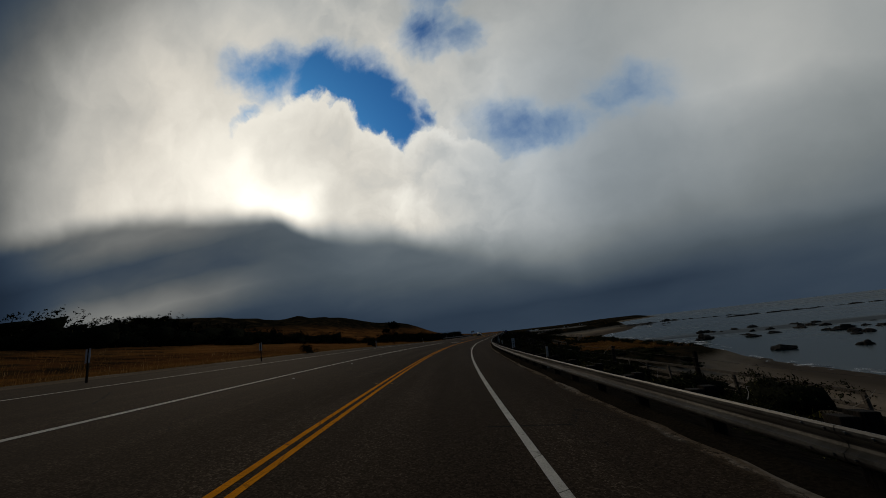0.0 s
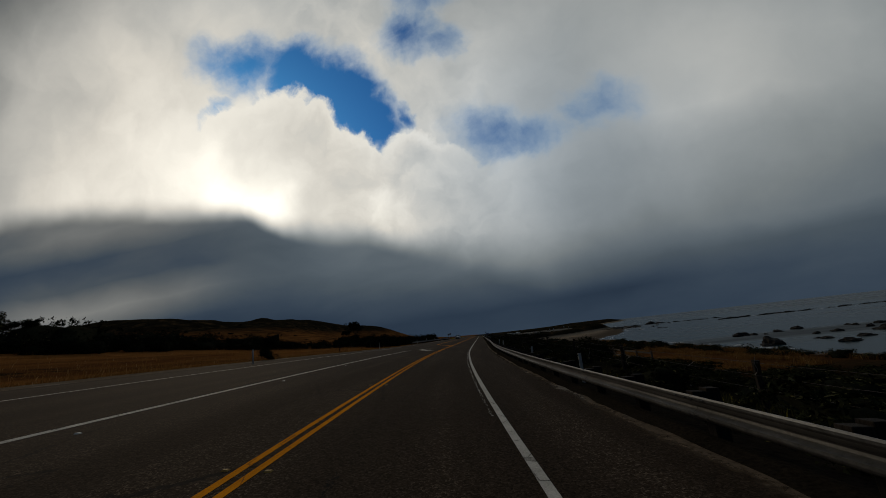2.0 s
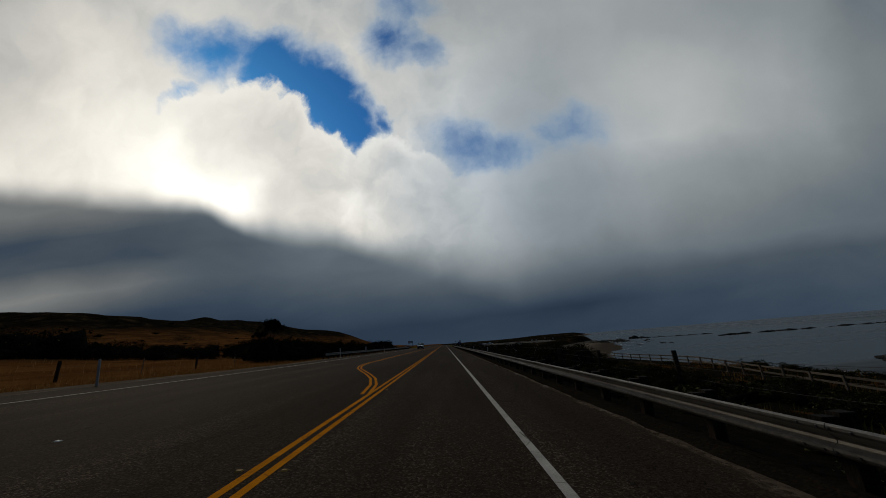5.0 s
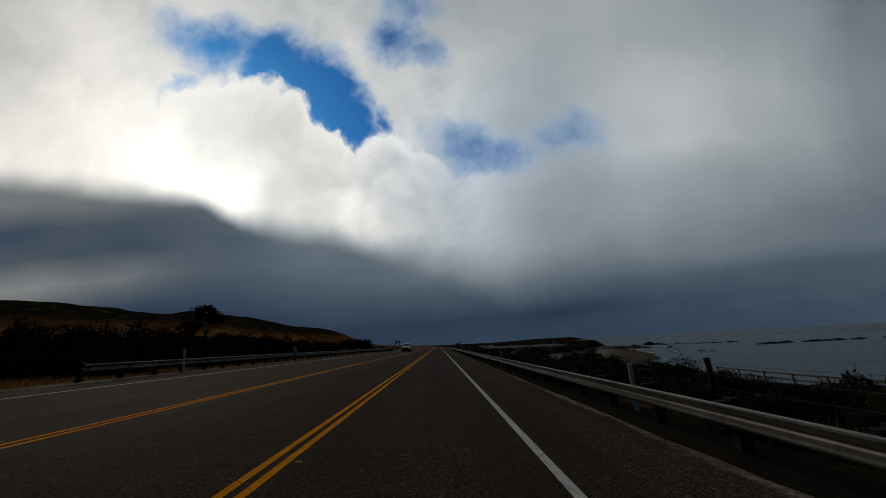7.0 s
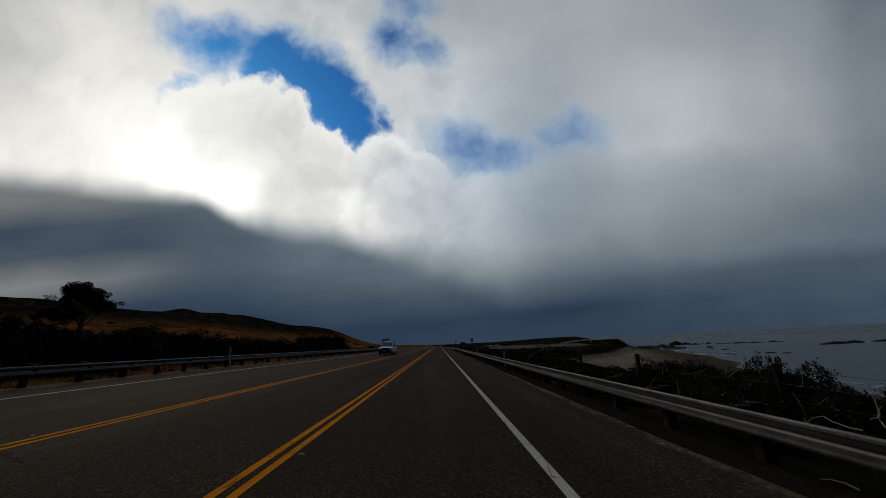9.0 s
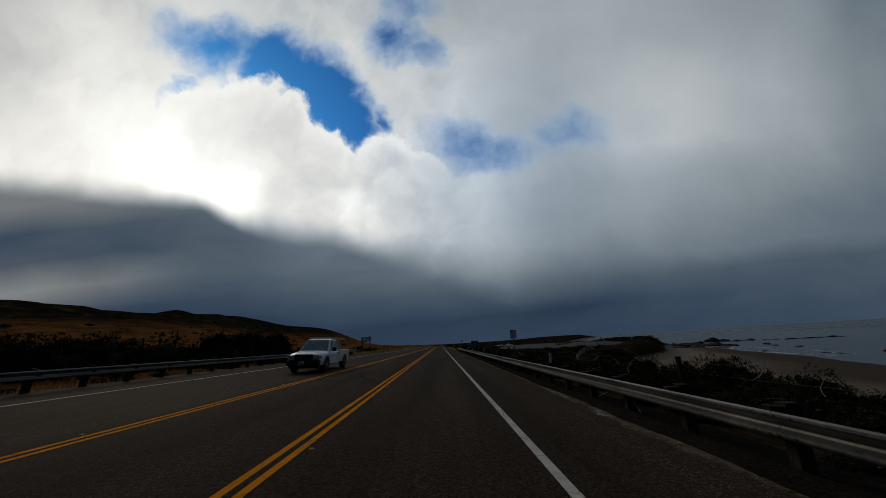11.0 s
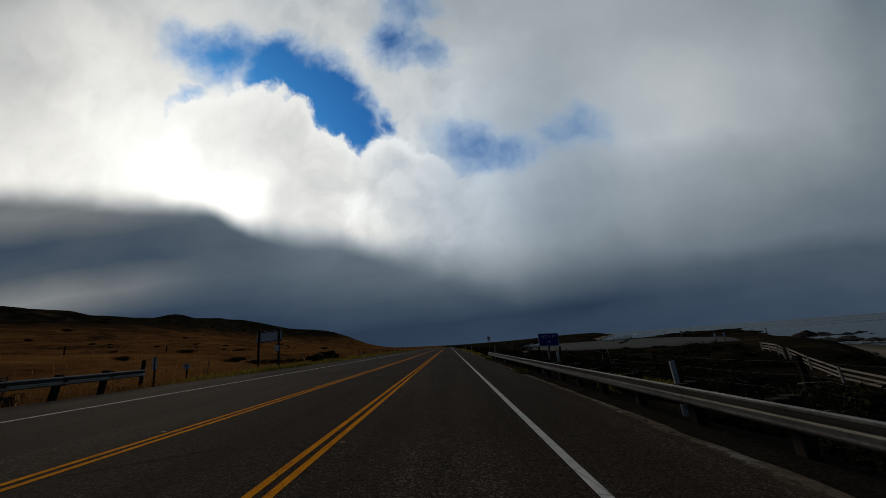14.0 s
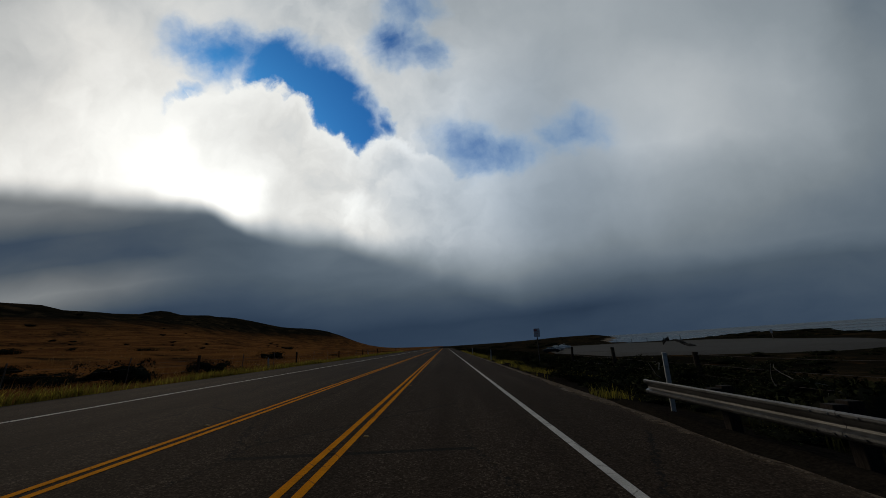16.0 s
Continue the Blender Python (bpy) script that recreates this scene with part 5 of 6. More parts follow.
random.seed(5)
near_scrub, mid_scrub = [], []
for _ in range(560):
    y = random.uniform(-6, 250)
    s = random.uniform(5.6, 13.5)
    if 61.5 < y < 85 and s > 7.5 and random.random() < 0.9 or 52 < y < 84 and s > 11.5 and random.random() < 0.8 or 12 < y < 46 and s > 7.5 and random.random() < (0.85 if y < 34 else 0.45) or 106 < y < 117 and random.random() < 0.6 or 191 < y < 200 and s < 9.6 or 183.5 < y < 190 and 10.5 < s < 15:
        continue
    near_scrub.append((s, y, random.uniform(0.9, 1.6) * (0.75 if s < 7 else 1.0), random.uniform(0.7, 1.1)))
FIRST_BUSHES = [(66.6, 8.9, 1.4), (68.2, 9.1, 1.4), (118.5, 12.5, 1.8), (121, 13, 2.1), (69, 10.8, 0.8), (67, 11.2, 0.75), (74, 11.5, 0.7), (101.5, 11.2, 1.9), (103.5, 10.9, 2), (105.5, 11.6, 2), (104, 13, 2), (108, 12.4, 1.9), (110.5, 12.8, 1.8), (59.5, 11, 1.9), (61, 12.2, 2), (4, 12, 2.4), (9, 13.5, 2.2), (-3, 13, 2.2), (116, 12.6, 1.4), (112, 12, 1.7)]
LATER_BUSHES = [(127, 11.4, 2.2), (129, 12.2, 2.2), (143, 11.5, 1.9), (146, 12.5, 1.8), (149, 13, 1.6), (175, 14, 2.1), (176, 12.4, 1.8), (178, 14.4, 1.9), (179.5, 12.4, 1.7), (172, 14, 1.9), (188.3, 7, 0.95), (189.4, 8, 1), (190.4, 7.2, 0.9), (191.6, 8.3, 0.85), (187.4, 8.6, 1.1), (182.3, 11.7, 1.5), (141, 11.5, 1.7), (139, 12.2, 1.5), (125, 11.8, 2.1), (131, 12.6, 1.9), (123, 11.4, 1.9), (229, 6.6, 0.85), (231.5, 6.3, 0.8), (234, 6.4, 0.85), (228, 8.8, 0.9), (230, 8.5, 0.95), (232.5, 8.4, 1), (235, 8.7, 1), (237, 8.5, 0.9)]
for y, s, z in FIRST_BUSHES + LATER_BUSHES:
    for k in range(4):
        near_scrub.append((s + 0.5 * z * math.cos(1.57 * k + y), y + 0.5 * z * math.sin(1.57 * k + y), z * random.uniform(0.75, 1.0), random.uniform(1.15, 1.7)))
low_scrub = []
for _ in range(150):
    low_scrub.append((random.uniform(5.3, 6.6), random.uniform(-2, 262), random.uniform(0.40, 0.75), random.uniform(0.5, 0.8)))
for _ in range(560):
    y = random.uniform(-5, 330)
    hi = min(29.0, along(BEACH_TOP, y) - 4)
    if y > 240:
        s = random.uniform(5.5, 19.0)
    else:
        s = random.uniform(13.5, hi)
    if y < 110 and s > 17 and random.random() < 0.55 or 222 < y < 246 and s > 24 or y < 46 and s > 13.5 or 57 < y < 84:
        continue
    mid_scrub.append((s, y, random.uniform(1.2, 2.6), random.uniform(0.35, 0.62)))
for _ in range(110):
    a, r = random.uniform(0, 6.28), random.uniform(0, 1) ** 0.5
    mid_scrub.append((98 + 18 * r * math.cos(a), 322 + 28 * r * math.sin(a), random.uniform(1.0, 2.2), random.uniform(0.2, 0.32)))
for _ in range(40):
    mid_scrub.append((random.uniform(5.5, 18), random.uniform(245, 420), random.uniform(1.2, 2.4), random.uniform(0.4, 0.6)))
for _ in range(60):
    y = random.uniform(380, 900)
    mid_scrub.append((random.uniform(8, 0.36 * y), y, random.uniform(3, 7), random.uniform(0.25, 0.4)))
far_brush = []
for x0, x1, y0, y1, count, lo, hi, tall in ((-130, -66, 40, 130, 70, 6.0, 9.5, 1.0), (-230, -110, 60, 300, 34, 5.0, 9.0, 0.9), (-210, -80, 300, 620, 12, 2.0, 4.0, 0.6), (-420, -150, 120, 700, 26, 3.0, 6.0, 0.6), (-520, -230, 350, 1100, 34, 4.0, 8.0, 0.55)):
    far_brush += [(random.uniform(x0, x1), random.uniform(y0, y1), random.uniform(lo, hi), tall * random.uniform(0.8, 1.15)) for _ in range(count)]
scatter("brush", "dark evergreen brush below the hills", far_brush, DISTANT, LEAF_FAR)
for _ in range(150):
    y = random.uniform(226, 286)
    s = random.uniform(17 if y < 240 else 8, min(60.0, 24 + 0.75 * (y - 226)))
    if y > 272 and s > 25:
        continue
    mid_scrub.append((s, y, random.uniform(1.3, 2.4), random.uniform(0.4, 0.6)))
for _ in range(46):
    mid_scrub.append((random.uniform(5.6, 15), random.uniform(241, 272), random.uniform(1.1, 1.7), random.uniform(0.6, 0.85)))
mid_scrub += [(random.uniform(30, 36), random.uniform(52, 112), random.uniform(0.9, 1.6), random.uniform(0.5, 0.8)) for _ in range(60)]
mid_scrub += [(random.uniform(20, 33), random.uniform(84, 100), random.uniform(1.1, 1.8), random.uniform(0.5, 0.8)) for _ in range(34)]
mid_scrub += [(random.uniform(11, 27), random.uniform(42, 57), random.uniform(1.2, 2.0), random.uniform(0.35, 0.55)) for _ in range(70)]
for _ in range(150):
    y = random.uniform(200, 238)
    s = along(BEACH_TOP, y) + random.uniform(-12, 2.5)
    if y < 223 or abs(s - 26.6 - 0.55 * (y - 224)) > 2.2:
        mid_scrub.append((s, y, random.uniform(0.9, 1.7), random.uniform(0.45, 0.7)))
skirt = [(random.uniform(-18.6, -15.6), random.uniform(184, 217), random.uniform(0.7, 1.2), random.uniform(0.6, 0.9)) for _ in range(44)]
skirt += [(random.uniform(-20.0, -16.6), random.uniform(122, 184), random.uniform(0.7, 1.1), random.uniform(0.5, 0.8)) for _ in range(22)]
scatter("shrubs", "low dark shrubs crowded behind the guardrail", skirt, FINE, LEAF_FAR)
low_scrub += [p for p in near_scrub if p[0] < 8]
near_scrub = [p for p in near_scrub if p[0] >= 8]
scatter("scrub", "small dark shrubs at the foot of the guardrail posts", low_scrub, LOOSE, LEAF)
scatter("scrub", "dense dark coastal scrub behind the guardrail", near_scrub, FINE, LEAF)
scatter("scrub", "low dark coastal scrub on the bluff", mid_scrub, LOOSE, LEAF)


def twigs():
    """Bleached dead branches in the scrub and on the dirt by the guardrail."""
    rng = random.Random(3)
    verts, faces = [], []
    for y0, y1, count in ((0, 120, 46), (120, 150, 60), (150, 200, 60), (200, 245, 40)):
        for _ in range(count):
            s, y = rng.uniform(4.6, 10.8), rng.uniform(y0, y1)
            up = 0.02 if s < 5.4 else rng.uniform(0.1, 1.0)
            p = Vector((bend(y) + s, y, land(s, y) + up))
            d = Vector((rng.uniform(-1, 1), rng.uniform(-1, 1), rng.uniform(0.0, 0.9) if up > 0.05 else 0.05)).normalized()
            pts = [p]
            for _ in range(5):
                d = (d + Vector((rng.uniform(-0.5, 0.5), rng.uniform(-0.5, 0.5), rng.uniform(-0.35, 0.35)))).normalized()
                pts.append(pts[-1] + d * rng.uniform(0.08, 0.2))
            v, f = tube(pts, [0.011, 0.010, 0.008, 0.007, 0.005, 0.003], 4, False)
            n = len(verts)
            verts += v
            faces += [tuple(i + n for i in g) for g in f]
    tagged(new("dead_branches", mesh_of("dead_branches", verts, faces, TWIG)), "bleached dead branches lying in the scrub", "branches", kind="stuff")


twigs()


def grass(name, label, count, where, tall, material, seed, lift=0.0):
    """Blades of grass, each a bent triangle pair; where(rng) gives side and y."""
    rng = np.random.default_rng(seed)
    pts = [where(rng) for _ in range(count)]
    base = np.array([(bend(y) + s, y, land(s, y) - 0.02 + lift) for s, y in pts])
    h = rng.uniform(tall[0], tall[1], count) * rng.uniform(0.6, 1.0, count)
    a = rng.uniform(0, 6.28, count)
    side = np.stack([np.cos(a), np.sin(a), 0 * a], 1) * (0.006 + 0.009 * rng.random(count))[:, None]
    lean = np.stack([rng.normal(0.12, 0.22, count), rng.normal(-0.05, 0.22, count), np.ones(count)], 1) * h[:, None]
    mid = base + lean * np.array([0.35, 0.35, 0.55])
    tip = base + lean * np.array([1.0, 1.0, 0.92])
    verts = np.stack([base - side, base + side, mid + side * 0.8, mid - side * 0.8, tip, tip], 1)[:, :5].reshape(-1, 3)
    k = np.arange(count)[:, None] * 5
    tris = np.concatenate([k + np.array([[0, 1, 2]]), k + np.array([[0, 2, 3]]), k + np.array([[3, 2, 4]])])
    tagged(new(name, array_mesh(name, verts, tris, material)), label, "grass", kind="stuff")


def clumped(y0, y1, d0, d1):
    """Places beyond the left shoulder, gathered in clumps."""
    def where(rng):
        while True:
            y = rng.uniform(y0, y1)
            s = along(SHOULDER, y) - d0 - (d1 - d0) * rng.random() ** 1.6
            if 120 < y < 222 and s > along(LEFT_RAIL, y) - 1.4 and rng.random() < (0.95 if y > 180 else 0.6):
                continue
            if noise.noise((s * 0.35, y * 0.22, 8.0)) > rng.uniform(-0.5, 0.35):
                return s, y
    return where


def right_verge(y0, y1, s0, s1):
    def where(rng):
        while True:
            y, s = rng.uniform(y0, y1), rng.uniform(s0, s1)
            if noise.noise((s * 0.5, y * 0.3, 2.0)) > rng.uniform(0.0, 0.45):
                return s, y
    return where


grass("dry_grass", "tall dry golden grass along the shoulder", 76000, clumped(2, 345, 0.3, 9.0), (0.14, 0.46), DRYGRASS, 1)
grass("dry_grass", "dry golden grass over the field", 26000, clumped(10, 330, 8.0, 45.0), (0.4, 0.9), DRYGRASS, 2)
grass("weeds", "yellow-green weeds beside the shoulder", 26000, clumped(222, 335, 0.15, 2.6), (0.25, 0.65), YELLOWGRASS, 3)
grass("weeds", "yellow-green weeds beside the guardrail", 9000, right_verge(186, 246, 5.6, 10.0), (0.15, 0.55), GREENGRASS, 4)
grass("weeds", "yellow-green weeds along the road edge", 12000, right_verge(242, 330, 3.9, 6.8), (0.2, 0.5), YELLOWGRASS, 5)
grass("weeds", "low green weeds behind the guardrail", 9000, right_verge(0, 186, 5.8, 10.5), (0.12, 0.45), GREENGRASS, 6)
grass("weeds", "small green weeds sprouting at the asphalt edge", 900, lambda rng: (rng.normal(3.65, 0.14), rng.uniform(219.7, 222.2)), (0.10, 0.30), GREENGRASS, 8, 0.10)
grass("weeds", "small green weeds sprouting at the asphalt edge", 160, lambda rng: (rng.normal(3.7, 0.12), rng.uniform(233.8, 235.0)), (0.08, 0.20), GREENGRASS, 9, 0.10)
grass("weeds", "bright yellow weeds behind the guardrail", 1500, lambda rng: (rng.normal(7.2, 0.35), rng.normal(219.2, 0.4)), (0.2, 0.55), YELLOWGRASS, 11)
grass("weeds", "bright yellow weeds behind the guardrail", 2600, lambda rng: (rng.normal(6.9, 0.5), rng.normal(215.6, 0.7)), (0.25, 0.65), YELLOWGRASS, 12)
grass("dry_grass", "dry golden grass on the bluff above the beach", 12000, right_verge(60, 120, 17.5, 36.0), (0.3, 0.7), DRYGRASS, 7)
grass("dry_grass", "dry golden grass on the bluff behind the board fence", 26000, right_verge(58, 86, 15.0, 35.0), (0.25, 0.6), DRYGRASS, 10)


def tree(side, y, tall, seed, spread, label, bole=0.36, crown=(0.40, 0.66, 0.27), filler=34):
    rng = random.Random(seed)
    nrng = np.random.default_rng(seed)
    root = thing("tree", ground_pose(side, y, 0.2), label, "tree")
    verts, faces, ends = [], [], []

    def limb(p, d, length, r, depth):
        pts, radii = [p], [r]
        for i in range(4):
            d2 = (d + Vector((rng.uniform(-0.3, 0.3), rng.uniform(-0.3, 0.3), rng.uniform(-0.1, 0.25)))).normalized()
            p = p + d2 * length / 4
            pts.append(p)
            radii.append(r * (1 - 0.14 * (i + 1)))
            d = d2
        v, f = tube(pts, radii, 6)
        n = len(verts)
        verts.extend(v)
        faces.extend(tuple(i + n for i in g) for g in f)
        if depth == 0:
            ends.append((pts[-1], length))
            ends.append((pts[-2], length * 0.8))
            ends.append((pts[-3], length * 0.8))
            return
        for _ in range(3):
            a = rng.uniform(0, 6.28)
            out = Vector((math.cos(a), math.sin(a), rng.uniform(0.25, 1.1))).normalized()
            limb(pts[-1 if rng.random() < 0.7 else -2], (d * 0.6 + out * spread).normalized(), length * rng.uniform(0.55, 0.8), radii[-1] * 0.72, depth - 1)

    for k in range(2 if spread > 0.8 else 1):
        limb(Vector((0.3 * k, 0, 0)), Vector((rng.uniform(-0.25, 0.25) + 0.3 * k, rng.uniform(-0.2, 0.2), 1)).normalized(), tall * bole, tall * 0.028, 3)
    part("trunk", mesh_of("trunk", verts, faces, BARK, True), root)
    c = np.array([p[:] for p, _ in ends])
    top = c[:, 2].max()
    scale = tall * 0.93 / top
    for child in root.children:
        child.matrix_local = Matrix.Scale(scale, 4)
    c *= scale
    wide, mid, deep = (k * tall for k in crown)
    extra = nrng.normal(size=(filler, 3))
    extra /= np.linalg.norm(extra, axis=1, keepdims=True)
    extra = extra * (0.55 + 0.45 * nrng.random((filler, 1))) * np.array([wide, wide, deep]) + np.array([0, 0, mid])
    inside = (np.hypot(c[:, 0], c[:, 1]) < wide * 1.15) & (c[:, 2] > mid - deep * 1.2)
    c = np.concatenate([c[inside], extra])
    r = nrng.uniform(0.035, 0.085, len(c)) * tall
    v, f = leaf_cloud(nrng, 110 * len(c), 0.0105 * tall, c, r, 0.75)
    part("crown", array_mesh("crown", v, f, LEAF_FAR), root)


tree(-59.6, 185.0, 10.6, 23, 1.15, "dark spreading tree with an open ragged crown", 0.30, (0.52, 0.70, 0.34), 14)
tree(-62.5, 184.0, 6.6, 9, 0.9, "dark spreading tree with an open ragged crown")
tree(-52.0, 170.0, 5.0, 12, 0.8, "small dark tree among bushes")
for k, (s, y, t) in enumerate(((-88, 74, 9.0), (-95, 82, 10.0), (-101, 92, 9.0), (-84, 66, 8.0), (-108, 100, 8.5), (-130, 150, 9.5), (-118, 128, 8.5), (-92, 98, 7.5), (-98, 78, 8.5), (-80, 60, 6.5), (-112, 112, 8.0))):
    tree(s, y, t, 40 + k, 0.9, "dark broad tree in a grove beyond the field", 0.2, (0.52, 0.52, 0.42))
tree(-68, 205, 4.5, 60, 0.7, "small dark tree among bushes")


# ---- rocks on the shore ----
def rock_mesh(seed):
    bm = bmesh.new()
    bmesh.ops.create_icosphere(bm, subdivisions=3, radius=1.0)
    for v in bm.verts:
        p = v.co.copy()
        k = 1 + 0.45 * noise.noise(p * 1.3 + Vector((seed * 7.0, 0, 0))) + 0.25 * noise.noise(p * 3.1 + Vector((0, seed * 5.0, 0)))
        v.co = p * k
        v.co.z = max(-0.25, v.co.z)
    return mesh_bm("rock", bm, ROCK)


ROCKS = [rock_mesh(k) for k in range(6)]
random.seed(21)


def rock(x, y, size, flat, stretch=1.0, turn=None, z=None):
    ob = new("rock", random.choice(ROCKS))
    a = random.uniform(0, 360) if turn is None else turn
    ob.matrix_world = pose(x, y, SEA_LEVEL - 0.1 if z is None else z, 0, 0, a) @ Matrix.Diagonal((size * stretch, size, size * flat, 1))
    tagged(ob, "wet black sea rock standing in shallow water", "rock", "sea rocks")


for x, y, s, f in ((58.6, 100.2, 1.7, 0.85), (60.5, 102, 1.2, 0.7), (56.5, 98.5, 0.9, 0.6)):
    rock(bend(y) + x, y, s, f)
for _ in range(30):
    y = random.uniform(60, 130)
    rock(bend(y) + along(SHORE, y) + random.uniform(5, 60), y, random.uniform(0.4, 1.3), random.uniform(0.5, 0.95), random.uniform(1, 1.6))
for _ in range(26):
    y = random.uniform(64, 104)
    rock(bend(y) + random.uniform(74, 118), y, random.uniform(0.5, 1.5), random.uniform(0.5, 0.95), random.uniform(1, 1.5))
for k in range(56):
    t = k / 55
    rock(170 + 180 * t + random.uniform(-3, 3), 277 - 8 * t + random.uniform(-5, 5), random.uniform(0.7, 1.9) * (1.25 - 0.5 * t), random.uniform(0.3, 0.55), random.uniform(1.4, 2.6), random.uniform(-25, 15))
for k in range(22):
    rock(150 + 2.4 * k + random.uniform(-4, 4), 352 - 1.5 * k + random.uniform(-6, 6), random.uniform(0.6, 1.6), random.uniform(0.3, 0.6), random.uniform(1.2, 2.2), random.uniform(-25, 15))
for x, y, s, f in ((163, 356, 3.6, 0.6), (169, 354, 2.6, 0.5), (182, 350, 1.8, 0.4), (140, 300, 1.5, 0.4)):
    rock(x, y, s, f)
for _ in range(30):
    y = random.uniform(296, 345)
    rock(along(SHORE, y) + random.uniform(-7, 14), y, random.uniform(0.8, 2.6), random.uniform(0.3, 0.6), random.uniform(1.2, 2.4))
for _ in range(18):
    y = random.uniform(235, 300)
    rock(along(SHORE, y) + random.uniform(0, 26), y, random.uniform(0.4, 1.2), random.uniform(0.3, 0.5), random.uniform(1.2, 2.0))


# ---- vehicles ----
def loft(name, sections, material, smooth=False, bevel=0.0):
    """A body lofted through closed sections: each a y and a list of (x, z)."""
    bm = bmesh.new()
    rings = [[bm.verts.new((x, y, z)) for x, z in pts] for y, pts in sections]
    n = len(rings[0])
    for r, q in zip(rings, rings[1:]):
        for i in range(n):
            bm.faces.new((r[i], r[(i + 1) % n], q[(i + 1) % n], q[i]))
    bm.faces.new(rings[0][::-1])
    bm.faces.new(rings[-1])
    bmesh.ops.recalc_face_normals(bm, faces=bm.faces[:])
    if bevel:
        bmesh.ops.bevel(bm, geom=[e for e in bm.edges if e.calc_face_angle(0) > 0.35], offset=bevel, segments=2, affect="EDGES", profile=0.6)
    return mesh_bm(name, bm, material, smooth)


def wheel(root, x, y, r, w, rim_mat):
    bm = bmesh.new()
    prof = [(r * 0.62, -w / 2), (r * 0.93, -w / 2), (r, -w * 0.36), (r, w * 0.36), (r * 0.93, w / 2), (r * 0.62, w / 2)]
    rings = []
    for k in range(28):
        a = 2 * math.pi * k / 28
        rings.append([bm.verts.new((d, p * math.cos(a), p * math.sin(a))) for p, d in prof])
    for k in range(28):
        q = rings[(k + 1) % 28]
        for i in range(len(prof)):
            bm.faces.new((rings[k][i], rings[k][(i + 1) % len(prof)], q[(i + 1) % len(prof)], q[i]))
    node = part("wheel", mesh_bm("wheel", bm, BLACK, False), root, Matrix.Translation((x, y, r)), "black tyre on a plain steel rim")
    bm = bmesh.new()
    bmesh.ops.create_cone(bm, cap_ends=True, segments=24, radius1=r * 0.64, radius2=r * 0.58, depth=w * 0.8)
    out = 1 if x > 0 else -1
    part("rim", mesh_bm("rim", bm, rim_mat), node, Matrix.Rotation(math.pi / 2 * out, 4, "Y"))
    bm = bmesh.new()
    bmesh.ops.create_cone(bm, cap_ends=True, segments=16, radius1=r * 0.24, radius2=r * 0.14, depth=0.07)
    part("hub_cap", mesh_bm("hub_cap", bm, CHROME), node, Matrix.Translation((out * w * 0.45, 0, 0)) @ Matrix.Rotation(math.pi / 2 * out, 4, "Y"), "small bright hub cap")


def pane(name, pts, parent, material=None, thick=0.012, inside=None):
    """A flat or slightly bent pane through four corners."""
    a, b, c, d = [Vector(p) for p in pts]
    nrm = (b - a).cross(d - a).normalized() * thick
    verts = [tuple(p + nrm) for p in (a, b, c, d)] + [tuple(p) for p in (a, b, c, d)]
    faces = [(0, 1, 2, 3), (7, 6, 5, 4), (0, 4, 5, 1), (1, 5, 6, 2), (2, 6, 7, 3), (3, 7, 4, 0)]
    # added opaque sheet under the glass, toned for the light inside
    dark = [tuple(p - nrm * 0.4) for p in (a, b, c, d)] + [tuple(p - nrm * 0.8) for p in (a, b, c, d)]
    ob = part(name, mesh_of(name, verts, faces, material or GLASS), parent)
    part("lining", mesh_of("lining", dark, faces, inside or CAB_DAYLIGHT), ob, None, "added sheet coloured like the light and shade behind the glass")
    return ob


